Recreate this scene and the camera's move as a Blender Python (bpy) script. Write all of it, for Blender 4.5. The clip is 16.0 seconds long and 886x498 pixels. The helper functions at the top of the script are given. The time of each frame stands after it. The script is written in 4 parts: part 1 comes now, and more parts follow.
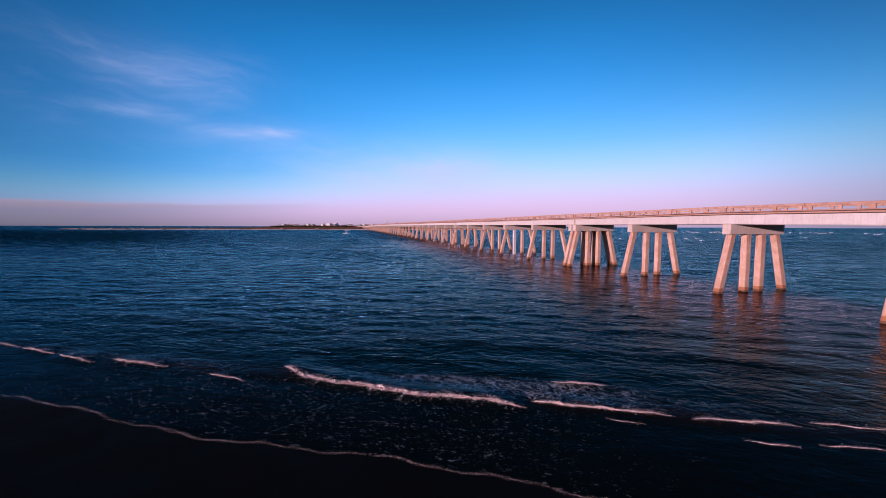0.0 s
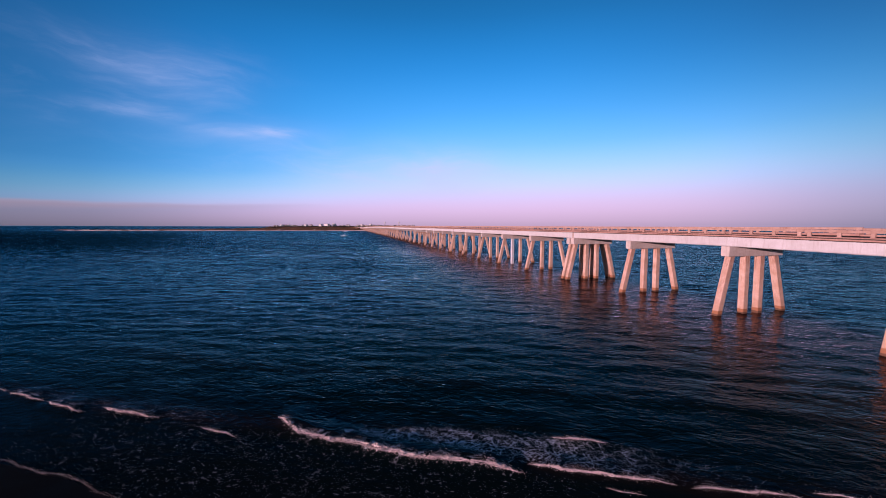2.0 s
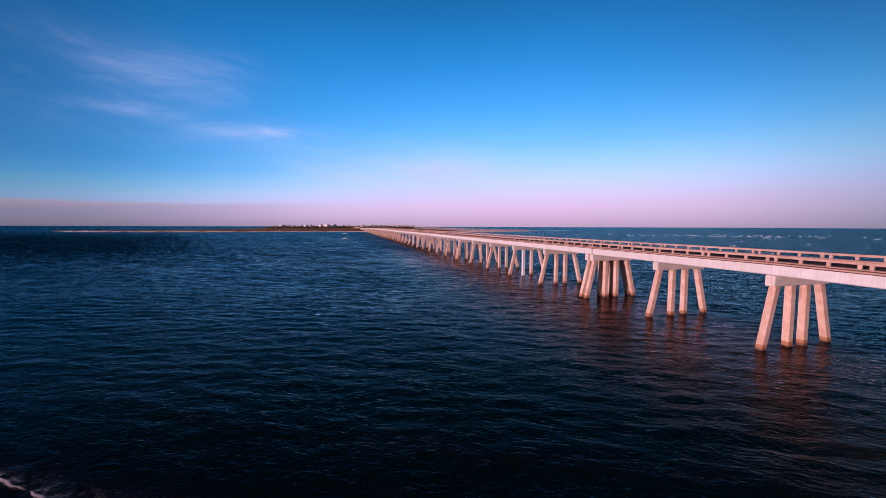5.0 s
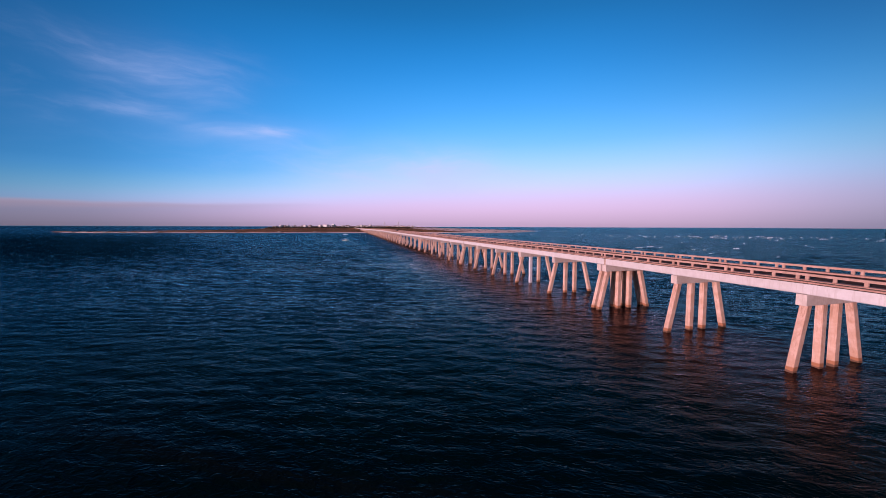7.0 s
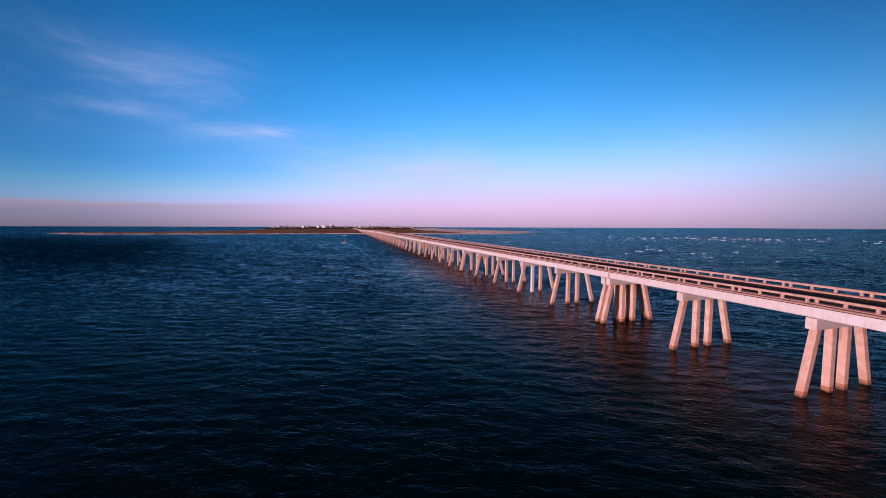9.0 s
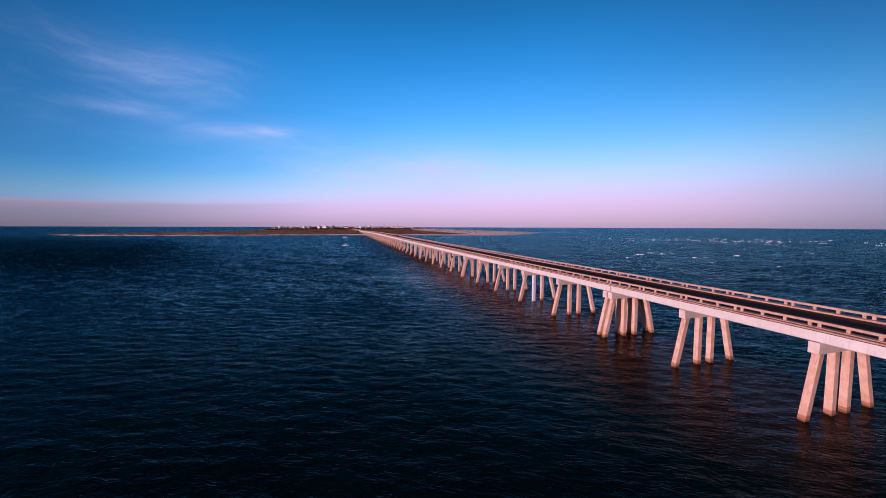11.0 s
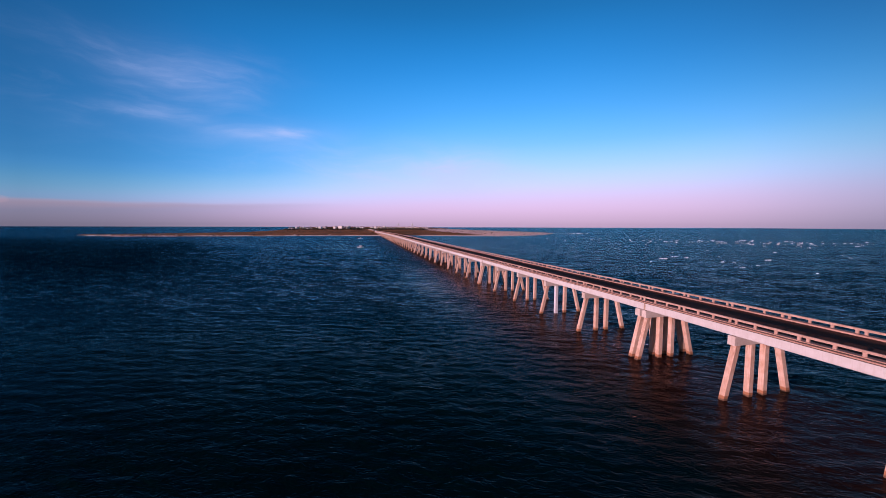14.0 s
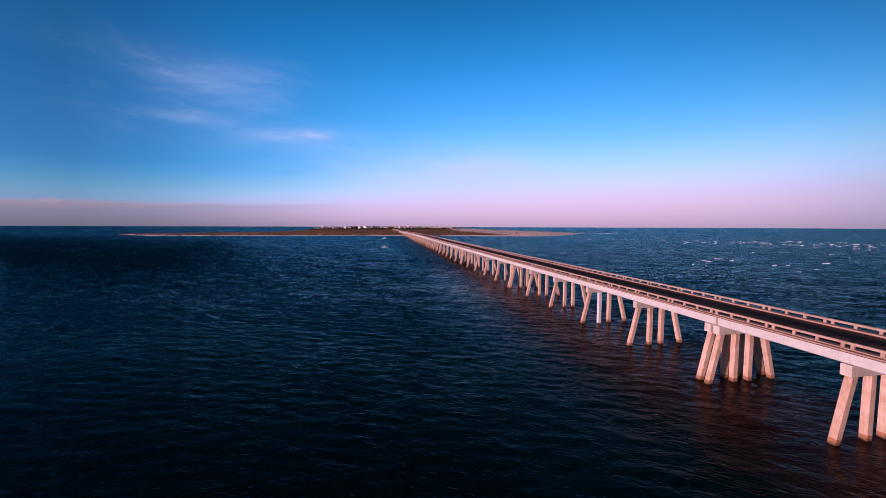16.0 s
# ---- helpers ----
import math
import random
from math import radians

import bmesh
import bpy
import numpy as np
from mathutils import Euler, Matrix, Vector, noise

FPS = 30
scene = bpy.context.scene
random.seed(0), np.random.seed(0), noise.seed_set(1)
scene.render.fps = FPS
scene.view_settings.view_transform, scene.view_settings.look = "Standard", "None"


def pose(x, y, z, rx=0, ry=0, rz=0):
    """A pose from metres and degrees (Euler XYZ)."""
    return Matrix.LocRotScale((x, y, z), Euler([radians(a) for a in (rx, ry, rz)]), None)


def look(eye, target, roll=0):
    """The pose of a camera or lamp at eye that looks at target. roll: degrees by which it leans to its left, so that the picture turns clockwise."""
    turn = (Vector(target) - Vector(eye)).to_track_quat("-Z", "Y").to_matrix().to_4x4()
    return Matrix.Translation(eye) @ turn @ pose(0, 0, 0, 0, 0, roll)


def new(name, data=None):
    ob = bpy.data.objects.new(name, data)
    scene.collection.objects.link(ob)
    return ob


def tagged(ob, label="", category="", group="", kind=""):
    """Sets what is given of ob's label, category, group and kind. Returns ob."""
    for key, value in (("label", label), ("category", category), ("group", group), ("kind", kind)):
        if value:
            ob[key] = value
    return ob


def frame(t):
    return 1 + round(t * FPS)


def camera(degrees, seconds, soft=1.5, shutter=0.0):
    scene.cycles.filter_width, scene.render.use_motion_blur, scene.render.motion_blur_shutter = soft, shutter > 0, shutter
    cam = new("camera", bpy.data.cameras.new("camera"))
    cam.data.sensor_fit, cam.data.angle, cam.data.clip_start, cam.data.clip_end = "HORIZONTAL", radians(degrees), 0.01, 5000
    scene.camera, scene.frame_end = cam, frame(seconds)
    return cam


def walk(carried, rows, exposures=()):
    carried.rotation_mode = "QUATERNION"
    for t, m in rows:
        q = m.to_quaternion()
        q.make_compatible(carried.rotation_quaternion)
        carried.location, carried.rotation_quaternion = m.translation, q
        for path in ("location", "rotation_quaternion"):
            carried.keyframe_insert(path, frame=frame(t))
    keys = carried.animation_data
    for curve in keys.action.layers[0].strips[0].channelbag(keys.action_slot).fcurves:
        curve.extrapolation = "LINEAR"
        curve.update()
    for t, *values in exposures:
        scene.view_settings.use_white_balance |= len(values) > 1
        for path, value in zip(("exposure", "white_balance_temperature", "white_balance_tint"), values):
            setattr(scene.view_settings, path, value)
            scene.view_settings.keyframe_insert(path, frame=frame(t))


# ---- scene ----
# Camera: seconds, x, y, z, yaw, pitch, roll
cam = camera(100.97, 16.0, 0.45)
PATH = [
    (0.0, -60.26, -40.74, 9.81, -15.62, -3.59, -0.17),
    (0.5, -60.26, -40.58, 10.29, -15.70, -3.59, -0.16),
    (1.0, -60.22, -40.39, 11.04, -15.78, -3.59, -0.16),
    (1.5, -60.09, -40.23, 12.01, -15.86, -3.60, -0.17),
    (2.0, -60.01, -40.13, 13.06, -15.92, -3.61, -0.17),
    (2.5, -60.10, -39.86, 14.18, -15.96, -3.62, -0.17),
    (3.0, -60.35, -39.30, 15.06, -15.99, -3.63, -0.17),
    (3.5, -60.73, -38.46, 15.73, -16.01, -3.65, -0.18),
    (4.0, -61.25, -37.40, 16.14, -16.01, -3.66, -0.18),
    (6.5, -62.83, -32.71, 18.24, -16.04, -3.68, -0.19),
    (7.0, -63.27, -32.24, 18.96, -16.10, -3.68, -0.19),
    (7.5, -63.60, -31.81, 19.75, -16.16, -3.67, -0.19),
    (8.0, -63.77, -31.55, 20.48, -16.23, -3.67, -0.19),
    (8.5, -63.93, -31.32, 21.26, -16.30, -3.66, -0.19),
    (9.0, -64.09, -31.15, 21.93, -16.37, -3.66, -0.19),
    (11.5, -64.34, -30.97, 25.70, -16.17, -3.70, -0.18),
    (12.0, -64.15, -30.99, 26.24, -15.77, -3.71, -0.19),
    (12.5, -64.24, -30.14, 26.79, -15.36, -3.72, -0.19),
    (13.0, -64.10, -29.03, 27.18, -14.94, -3.72, -0.18),
    (13.5, -63.82, -27.53, 27.39, -14.48, -3.72, -0.18),
    (14.0, -63.38, -25.24, 27.49, -13.97, -3.72, -0.18),
    (14.5, -63.14, -23.03, 27.46, -13.16, -3.73, -0.18),
    (15.0, -63.29, -20.72, 27.56, -12.25, -3.73, -0.19),
    (15.5, -63.62, -18.27, 27.54, -11.29, -3.74, -0.19),
    (16.0, -63.45, -16.32, 27.52, -10.33, -3.76, -0.19),
]
walk(cam, [(t, pose(x, y, z, 90 + pitch, roll, yaw)) for t, x, y, z, yaw, pitch, roll in PATH])

# ---------------------------------------------------------------- world, sun
SUN_DIR = Vector((-0.924, -0.371, 0.100)).normalized()   # towards the sun, low over the sound


class Nodes:
    """Small helper to write node trees."""

    def __init__(self, tree):
        self.t = tree
        tree.nodes.clear()

    def add(self, kind, values=None, **props):
        n = self.t.nodes.new(kind)
        for k, v in props.items():
            setattr(n, k, v)
        for k, v in (values or {}).items():
            if isinstance(v, bpy.types.NodeSocket):
                self.t.links.new(v, n.inputs[k])
            else:
                n.inputs[k].default_value = v
        return n

    def math(self, op, a, b=0.0, c=0.0, clamp=False):
        return self.add("ShaderNodeMath", {0: a, 1: b, 2: c}, operation=op, use_clamp=clamp).outputs[0]

    def vmath(self, op, a, b=(0, 0, 0), out=0):
        return self.add("ShaderNodeVectorMath", {0: a, 1: b}, operation=op).outputs[out]

    def ramp(self, fac, stops, mode="LINEAR"):
        n = self.add("ShaderNodeValToRGB", {0: fac})
        n.color_ramp.interpolation = mode
        e = n.color_ramp.elements
        while len(e) < len(stops):
            e.new(0.5)
        for el, (p, c) in zip(e, stops):
            el.position = p
            el.color = (*c, 1) if len(c) == 3 else c
        return n.outputs[0]

    def fade(self, x, lo, hi, to_lo=0.0, to_hi=1.0):
        return self.add("ShaderNodeMapRange", {0: x, 1: lo, 2: hi, 3: to_lo, 4: to_hi}, interpolation_type="SMOOTHSTEP").outputs[0]

    def noise(self, vec, scale, detail=4.0, rough=0.55, distort=0.0):
        return self.add("ShaderNodeTexNoise", {"Vector": vec, "Scale": scale, "Detail": detail, "Roughness": rough, "Distortion": distort}).outputs[0]

    def mix(self, fac, a, b, blend="MIX"):
        n = self.add("ShaderNodeMix", data_type="RGBA", blend_type=blend)
        for i, v in ((0, fac), (6, a), (7, b)):
            if isinstance(v, bpy.types.NodeSocket):
                self.t.links.new(v, n.inputs[i])
            elif i == 0:
                n.inputs[i].default_value = v
            else:
                n.inputs[i].default_value = (*v, 1)
        return n.outputs[2]

    def scale(self, vec, s):
        return self.vmath("MULTIPLY", vec, s)


def grey(v):
    return (v, v, v)


world = bpy.data.worlds.new("dusk_sky")
scene.world = world
world.use_nodes = True
N = Nodes(world.node_tree)
way = N.vmath("NORMALIZE", N.add("ShaderNodeTexCoord").outputs["Generated"])
sep = N.add("ShaderNodeSeparateXYZ", {0: way})
elev = N.math("MULTIPLY", N.math("ARCSINE", sep.outputs[2]), 180 / math.pi)
azim = N.math("MULTIPLY", N.math("ARCTAN2", sep.outputs[0], sep.outputs[1]), 180 / math.pi)   # 0 along the bridge, + to its right
up = N.math("MAXIMUM", sep.outputs[2], 0.0)
# clear evening sky opposite the sun: grey-mauve earth shadow, pink belt, deep blue, near black overhead to keep the
# near water dark
away = N.vmath("DOT_PRODUCT", N.vmath("NORMALIZE", N.vmath("MULTIPLY", way, (1, 1, 0))), (0.423, 0.906, 0.0), 1)
away = N.math("MULTIPLY_ADD", away, 0.5, 0.5)
squeeze = N.fade(N.math("SUBTRACT", azim, 8.0), -48.0, 12.0, 2.1, 1.0)          # the pink belt is lower to the left
up = N.math("ADD", up, N.math("MULTIPLY", N.math("MINIMUM", up, 0.13), N.math("MULTIPLY", N.math("SUBTRACT", squeeze, 1.0), N.fade(up, 0.13, 0.50, 1.0, 0.1))))
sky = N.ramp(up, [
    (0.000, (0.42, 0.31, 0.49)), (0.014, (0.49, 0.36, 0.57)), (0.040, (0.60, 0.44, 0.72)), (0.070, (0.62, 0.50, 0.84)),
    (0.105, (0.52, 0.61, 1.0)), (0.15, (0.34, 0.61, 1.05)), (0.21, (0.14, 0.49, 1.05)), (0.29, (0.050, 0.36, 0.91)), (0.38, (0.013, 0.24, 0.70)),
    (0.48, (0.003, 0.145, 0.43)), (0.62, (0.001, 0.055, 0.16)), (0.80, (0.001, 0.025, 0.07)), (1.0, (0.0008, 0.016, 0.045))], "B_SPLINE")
# dimmer sides imitate lens falloff; the sun side is dimmed to deepen shade
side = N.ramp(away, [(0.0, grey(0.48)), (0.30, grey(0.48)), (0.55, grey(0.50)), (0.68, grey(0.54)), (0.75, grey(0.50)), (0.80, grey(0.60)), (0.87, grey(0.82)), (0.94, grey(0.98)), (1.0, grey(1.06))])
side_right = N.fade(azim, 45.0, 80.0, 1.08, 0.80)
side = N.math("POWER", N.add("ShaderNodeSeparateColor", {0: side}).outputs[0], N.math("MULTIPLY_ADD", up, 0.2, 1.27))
# lens falloff of the upper right corner, painted into the sky
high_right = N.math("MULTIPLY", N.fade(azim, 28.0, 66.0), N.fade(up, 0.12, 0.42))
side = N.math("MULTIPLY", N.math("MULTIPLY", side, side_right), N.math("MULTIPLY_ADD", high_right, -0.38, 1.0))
tones = [N.math("POWER", side, e) for e in (1.35, 0.86, 0.80)]      # the sides dimmed for lens falloff are also made deeper in colour
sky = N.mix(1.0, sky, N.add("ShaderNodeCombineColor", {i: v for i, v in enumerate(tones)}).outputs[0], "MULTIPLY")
# thin cirrus
flat = N.add("ShaderNodeCombineXYZ", {0: azim, 1: elev}).outputs[0]
bent = N.vmath("ADD", flat, N.scale(N.add("ShaderNodeTexNoise", {"Vector": flat, "Scale": 0.07, "Detail": 3.0}).outputs[1], (9, 5, 0)))
streak = N.noise(N.scale(bent, (0.05, 0.22, 1)), 1.3, 6.0, 0.6, 0.4)
fine = N.noise(N.scale(bent, (0.12, 0.7, 1)), 1.6, 5.0, 0.6, 0.2)
body = N.math("MULTIPLY", N.fade(streak, 0.42, 0.72), N.fade(fine, 0.25, 0.75))


def bank(a, e, wa, we, strength):
    da = N.math("DIVIDE", N.math("SUBTRACT", azim, a), wa)
    de = N.math("DIVIDE", N.math("SUBTRACT", elev, e), we)
    r2 = N.math("ADD", N.math("MULTIPLY", da, da), N.math("MULTIPLY", de, de))
    return N.math("MULTIPLY", N.math("EXPONENT", N.math("MULTIPLY", r2, -1.0)), strength)


total = None
for b in ((-20, 18.0, 9, 3.2, 0.75), (-25, 13.2, 6, 1.5, 0.8), (8, 8, 20, 2.6, 1.3), (-33, 15, 8, 4, 0.25)):
    k = bank(*b)
    total = k if total is None else N.math("ADD", total, k)
cloud = N.math("MULTIPLY", body, total)
wisp = N.math("ADD", bank(-8.5, 12.9, 3.2, 0.65, 1.0), N.math("ADD", bank(-13, 12.2, 4.5, 0.6, 0.55), bank(-23, 13.4, 4.5, 0.8, 0.5)))
cloud = N.math("ADD", N.math("MULTIPLY", cloud, 0.30), N.math("MULTIPLY", wisp, N.fade(fine, 0.2, 0.7, 0.12, 0.46)), clamp=True)
haze = N.math("ADD", bank(12, 7.5, 15, 3.6, 0.55), N.math("ADD", bank(-20, 18, 9, 3.0, 0.17), bank(-12, 12.0, 14, 2.2, 0.14)))
cloud = N.math("ADD", cloud, N.math("MULTIPLY", haze, N.fade(streak, 0.3, 0.7, 0.5, 1.2)), clamp=True)
sky = N.mix(cloud, sky, (0.56, 0.61, 1.0))
ripple = N.math("MULTIPLY", N.math("SUBTRACT", N.noise(N.scale(flat, (0.06, 0.3, 1)), 1.0, 4.0), 0.5), 1.2)
rim = N.math("SUBTRACT", N.math("ADD", elev, ripple), N.math("MULTIPLY_ADD", azim, 0.020, 3.1))
left_part = N.fade(azim, -34.0, 4.0, 1.0, 0.0)
veil = N.math("MULTIPLY", N.fade(rim, -0.25, 0.25, 1.0, 0.0), left_part)                   # grey bank low over the sound
sky = N.mix(N.math("MULTIPLY", veil, 0.40), sky, (0.20, 0.145, 0.20))
edge = N.math("MULTIPLY", N.fade(rim, -0.9, 0.0, 0.0, 1.0), N.fade(rim, 0.0, 0.35, 1.0, 0.0))
sky = N.mix(N.math("MULTIPLY", edge, N.math("MULTIPLY", left_part, 0.30)), sky, (0.50, 0.28, 0.36))
puff = N.math("MULTIPLY", N.fade(N.math("ADD", bank(-36.5, 2.5, 1.0, 0.4, 1.0), N.math("MULTIPLY", N.noise(N.scale(flat, (1.6, 2.6, 1)), 1.0, 4.0), 0.8)), 0.75, 1.1), 0.22)
sky = N.mix(puff, sky, (0.50, 0.32, 0.42))
# sunset glow round the low sun
glow = N.math("MAXIMUM", N.vmath("DOT_PRODUCT", way, tuple(SUN_DIR), 1), 0.0)
glow = N.math("MULTIPLY", N.math("POWER", glow, 9.0), 0.3)
sky = N.mix(glow, sky, (1.5, 0.75, 0.5))
nish = N.add("ShaderNodeTexSky", sky_type="NISHITA", sun_disc=False, sun_elevation=math.asin(SUN_DIR.z), sun_rotation=math.atan2(SUN_DIR.x, SUN_DIR.y))
base_sky = N.add("ShaderNodeBackground", {0: nish.outputs[0], 1: 0.01})
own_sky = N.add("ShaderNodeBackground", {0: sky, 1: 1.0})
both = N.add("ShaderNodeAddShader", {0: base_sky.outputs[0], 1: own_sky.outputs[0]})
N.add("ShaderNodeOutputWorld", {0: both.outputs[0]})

lamp = bpy.data.lights.new("sun", "SUN")
lamp.energy, lamp.angle, lamp.color = 6.0, radians(0.6), (1.0, 0.645, 0.69)
sun = new("sun", lamp)
sun.matrix_world = look(SUN_DIR * 100, (0, 0, 0))


# ---------------------------------------------------------------- materials
def material(name):
    m = bpy.data.materials.new(name)
    m.use_nodes = True
    return m, Nodes(m.node_tree)


def finish(n, color, rough, normal=None, metallic=0.0, **more):
    v = {"Base Color": color if isinstance(color, bpy.types.NodeSocket) else (*color, 1), "Roughness": rough, "Metallic": metallic}
    if normal is not None:
        v["Normal"] = normal
    v.update(more)
    p = n.add("ShaderNodeBsdfPrincipled", v)
    n.add("ShaderNodeOutputMaterial", {0: p.outputs[0]})
    return p


def bump(n, height, strength, distance, normal=None):
    v = {"Height": height, "Strength": strength, "Distance": distance}
    if normal is not None:
        v["Normal"] = normal
    return n.add("ShaderNodeBump", v).outputs[0]


def concrete(name, light, dark, stain, tide=False):
    m, n = material(name)
    pos = n.add("ShaderNodeNewGeometry").outputs["Position"]
    rnd = n.add("ShaderNodeObjectInfo").outputs["Random"]
    p = n.vmath("ADD", pos, n.add("ShaderNodeCombineXYZ", {0: n.math("MULTIPLY", rnd, 40.0), 1: 0.0, 2: 0.0}).outputs[0])
    big = n.noise(p, 0.7, 6.0, 0.68)
    col = n.mix(n.fade(big, 0.36, 0.64), light, dark)
    runs = n.noise(n.scale(p, (4.5, 4.5, 0.35)), 1.0, 6.0, 0.7)          # rain streaks
    col = n.mix(n.math("MULTIPLY", n.fade(runs, 0.50, 0.66), 0.5), col, stain)
    grain = n.noise(p, 9.0, 6.0, 0.75)
    col = n.mix(n.fade(grain, 0.35, 0.70, 0.0, 0.5), col, dark)
    pits = n.noise(p, 2.6, 7.0, 0.8)
    col = n.mix(n.fade(pits, 0.60, 0.68, 0.0, 0.55), col, stain)
    col = n.mix(n.math("MULTIPLY", rnd, 0.30), col, stain)
    if tide:
        z = n.add("ShaderNodeSeparateXYZ", {0: pos}).outputs[2]
        edge = n.math("ADD", z, n.math("MULTIPLY", n.noise(p, 2.2, 4.0, 0.6), 0.35))
        col = n.mix(n.math("MULTIPLY", n.fade(z, 6.2, 8.9, 0.0, 0.75), n.fade(runs, 0.40, 0.60)), col, stain)
        col = n.mix(n.fade(edge, 0.85, 0.98, 1.0, 0.0), col, (0.24, 0.08, 0.03))
        col = n.mix(n.fade(edge, 0.9, 3.4, 0.30, 0.0), col, (0.36, 0.20, 0.12))
        col = n.mix(n.fade(edge, 0.40, 0.50, 0.75, 0.0), col, (0.05, 0.03, 0.02))
    h = n.math("ADD", n.math("MULTIPLY", grain, 0.5), runs)
    finish(n, col, 0.82, bump(n, h, 0.2, 0.02))
    return m


CONCRETE = concrete("pale_concrete", (0.54, 0.53, 0.55), (0.47, 0.45, 0.46), (0.37, 0.32, 0.30))
CAP = concrete("cap_concrete", (0.55, 0.48, 0.46), (0.44, 0.37, 0.34), (0.34, 0.25, 0.21))
PILE = concrete("weathered_pile_concrete", (0.62, 0.455, 0.39), (0.49, 0.315, 0.24), (0.27, 0.135, 0.085), True)
PALE_PILE = concrete("whitish_pile_jacket", (0.60, 0.58, 0.64), (0.52, 0.50, 0.55), (0.42, 0.38, 0.40))
RAIL = concrete("rail_concrete", (0.50, 0.33, 0.28), (0.37, 0.23, 0.18), (0.18, 0.09, 0.065))
CURB = concrete("dark_curb_concrete", (0.46, 0.27, 0.22), (0.34, 0.19, 0.15), (0.15, 0.08, 0.06))
# near-black concrete for the thin lines along slab edge and curb
NEAR_BLACK = concrete("near_black_concrete", (0.055, 0.036, 0.030), (0.035, 0.024, 0.020), (0.02, 0.014, 0.012))
JOINT = concrete("stained_joint_concrete", (0.36, 0.26, 0.20), (0.26, 0.18, 0.14), (0.18, 0.11, 0.08))


def asphalt():
    m, n = material("asphalt")
    pos = n.add("ShaderNodeNewGeometry").outputs["Position"]
    a = n.noise(n.scale(pos, (1.0, 0.12, 1.0)), 0.9, 4.0)
    g = n.noise(pos, 30.0, 4.0, 0.7)
    col = n.mix(a, (0.085, 0.040, 0.030), (0.13, 0.062, 0.048))
    col = n.mix(n.fade(g, 0.4, 0.8, 0.0, 0.4), col, (0.11, 0.085, 0.075))
    chips = n.add("ShaderNodeTexNoise", {"Vector": pos, "Scale": 45.0, "Detail": 2.0}).outputs[1]
    nor = n.vmath("NORMALIZE", n.vmath("ADD", n.add("ShaderNodeNewGeometry").outputs["Normal"], n.scale(n.vmath("SUBTRACT", chips, (0.5, 0.5, 0.5)), (1.9, 1.9, 0.0))))
    finish(n, col, 0.9, nor, **{"Specular IOR Level": 0.05})
    return m


ASPHALT = asphalt()


def plain(name, color, rough=0.6, metallic=0.0, spread=0.25, size=3.0):
    m, n = material(name)
    pos = n.add("ShaderNodeNewGeometry").outputs["Position"]
    a = n.noise(pos, size, 5.0, 0.6)
    col = n.mix(n.fade(a, 0.3, 0.7), color, tuple(c * (1 - spread) for c in color))
    finish(n, col, rough, None, metallic)
    return m


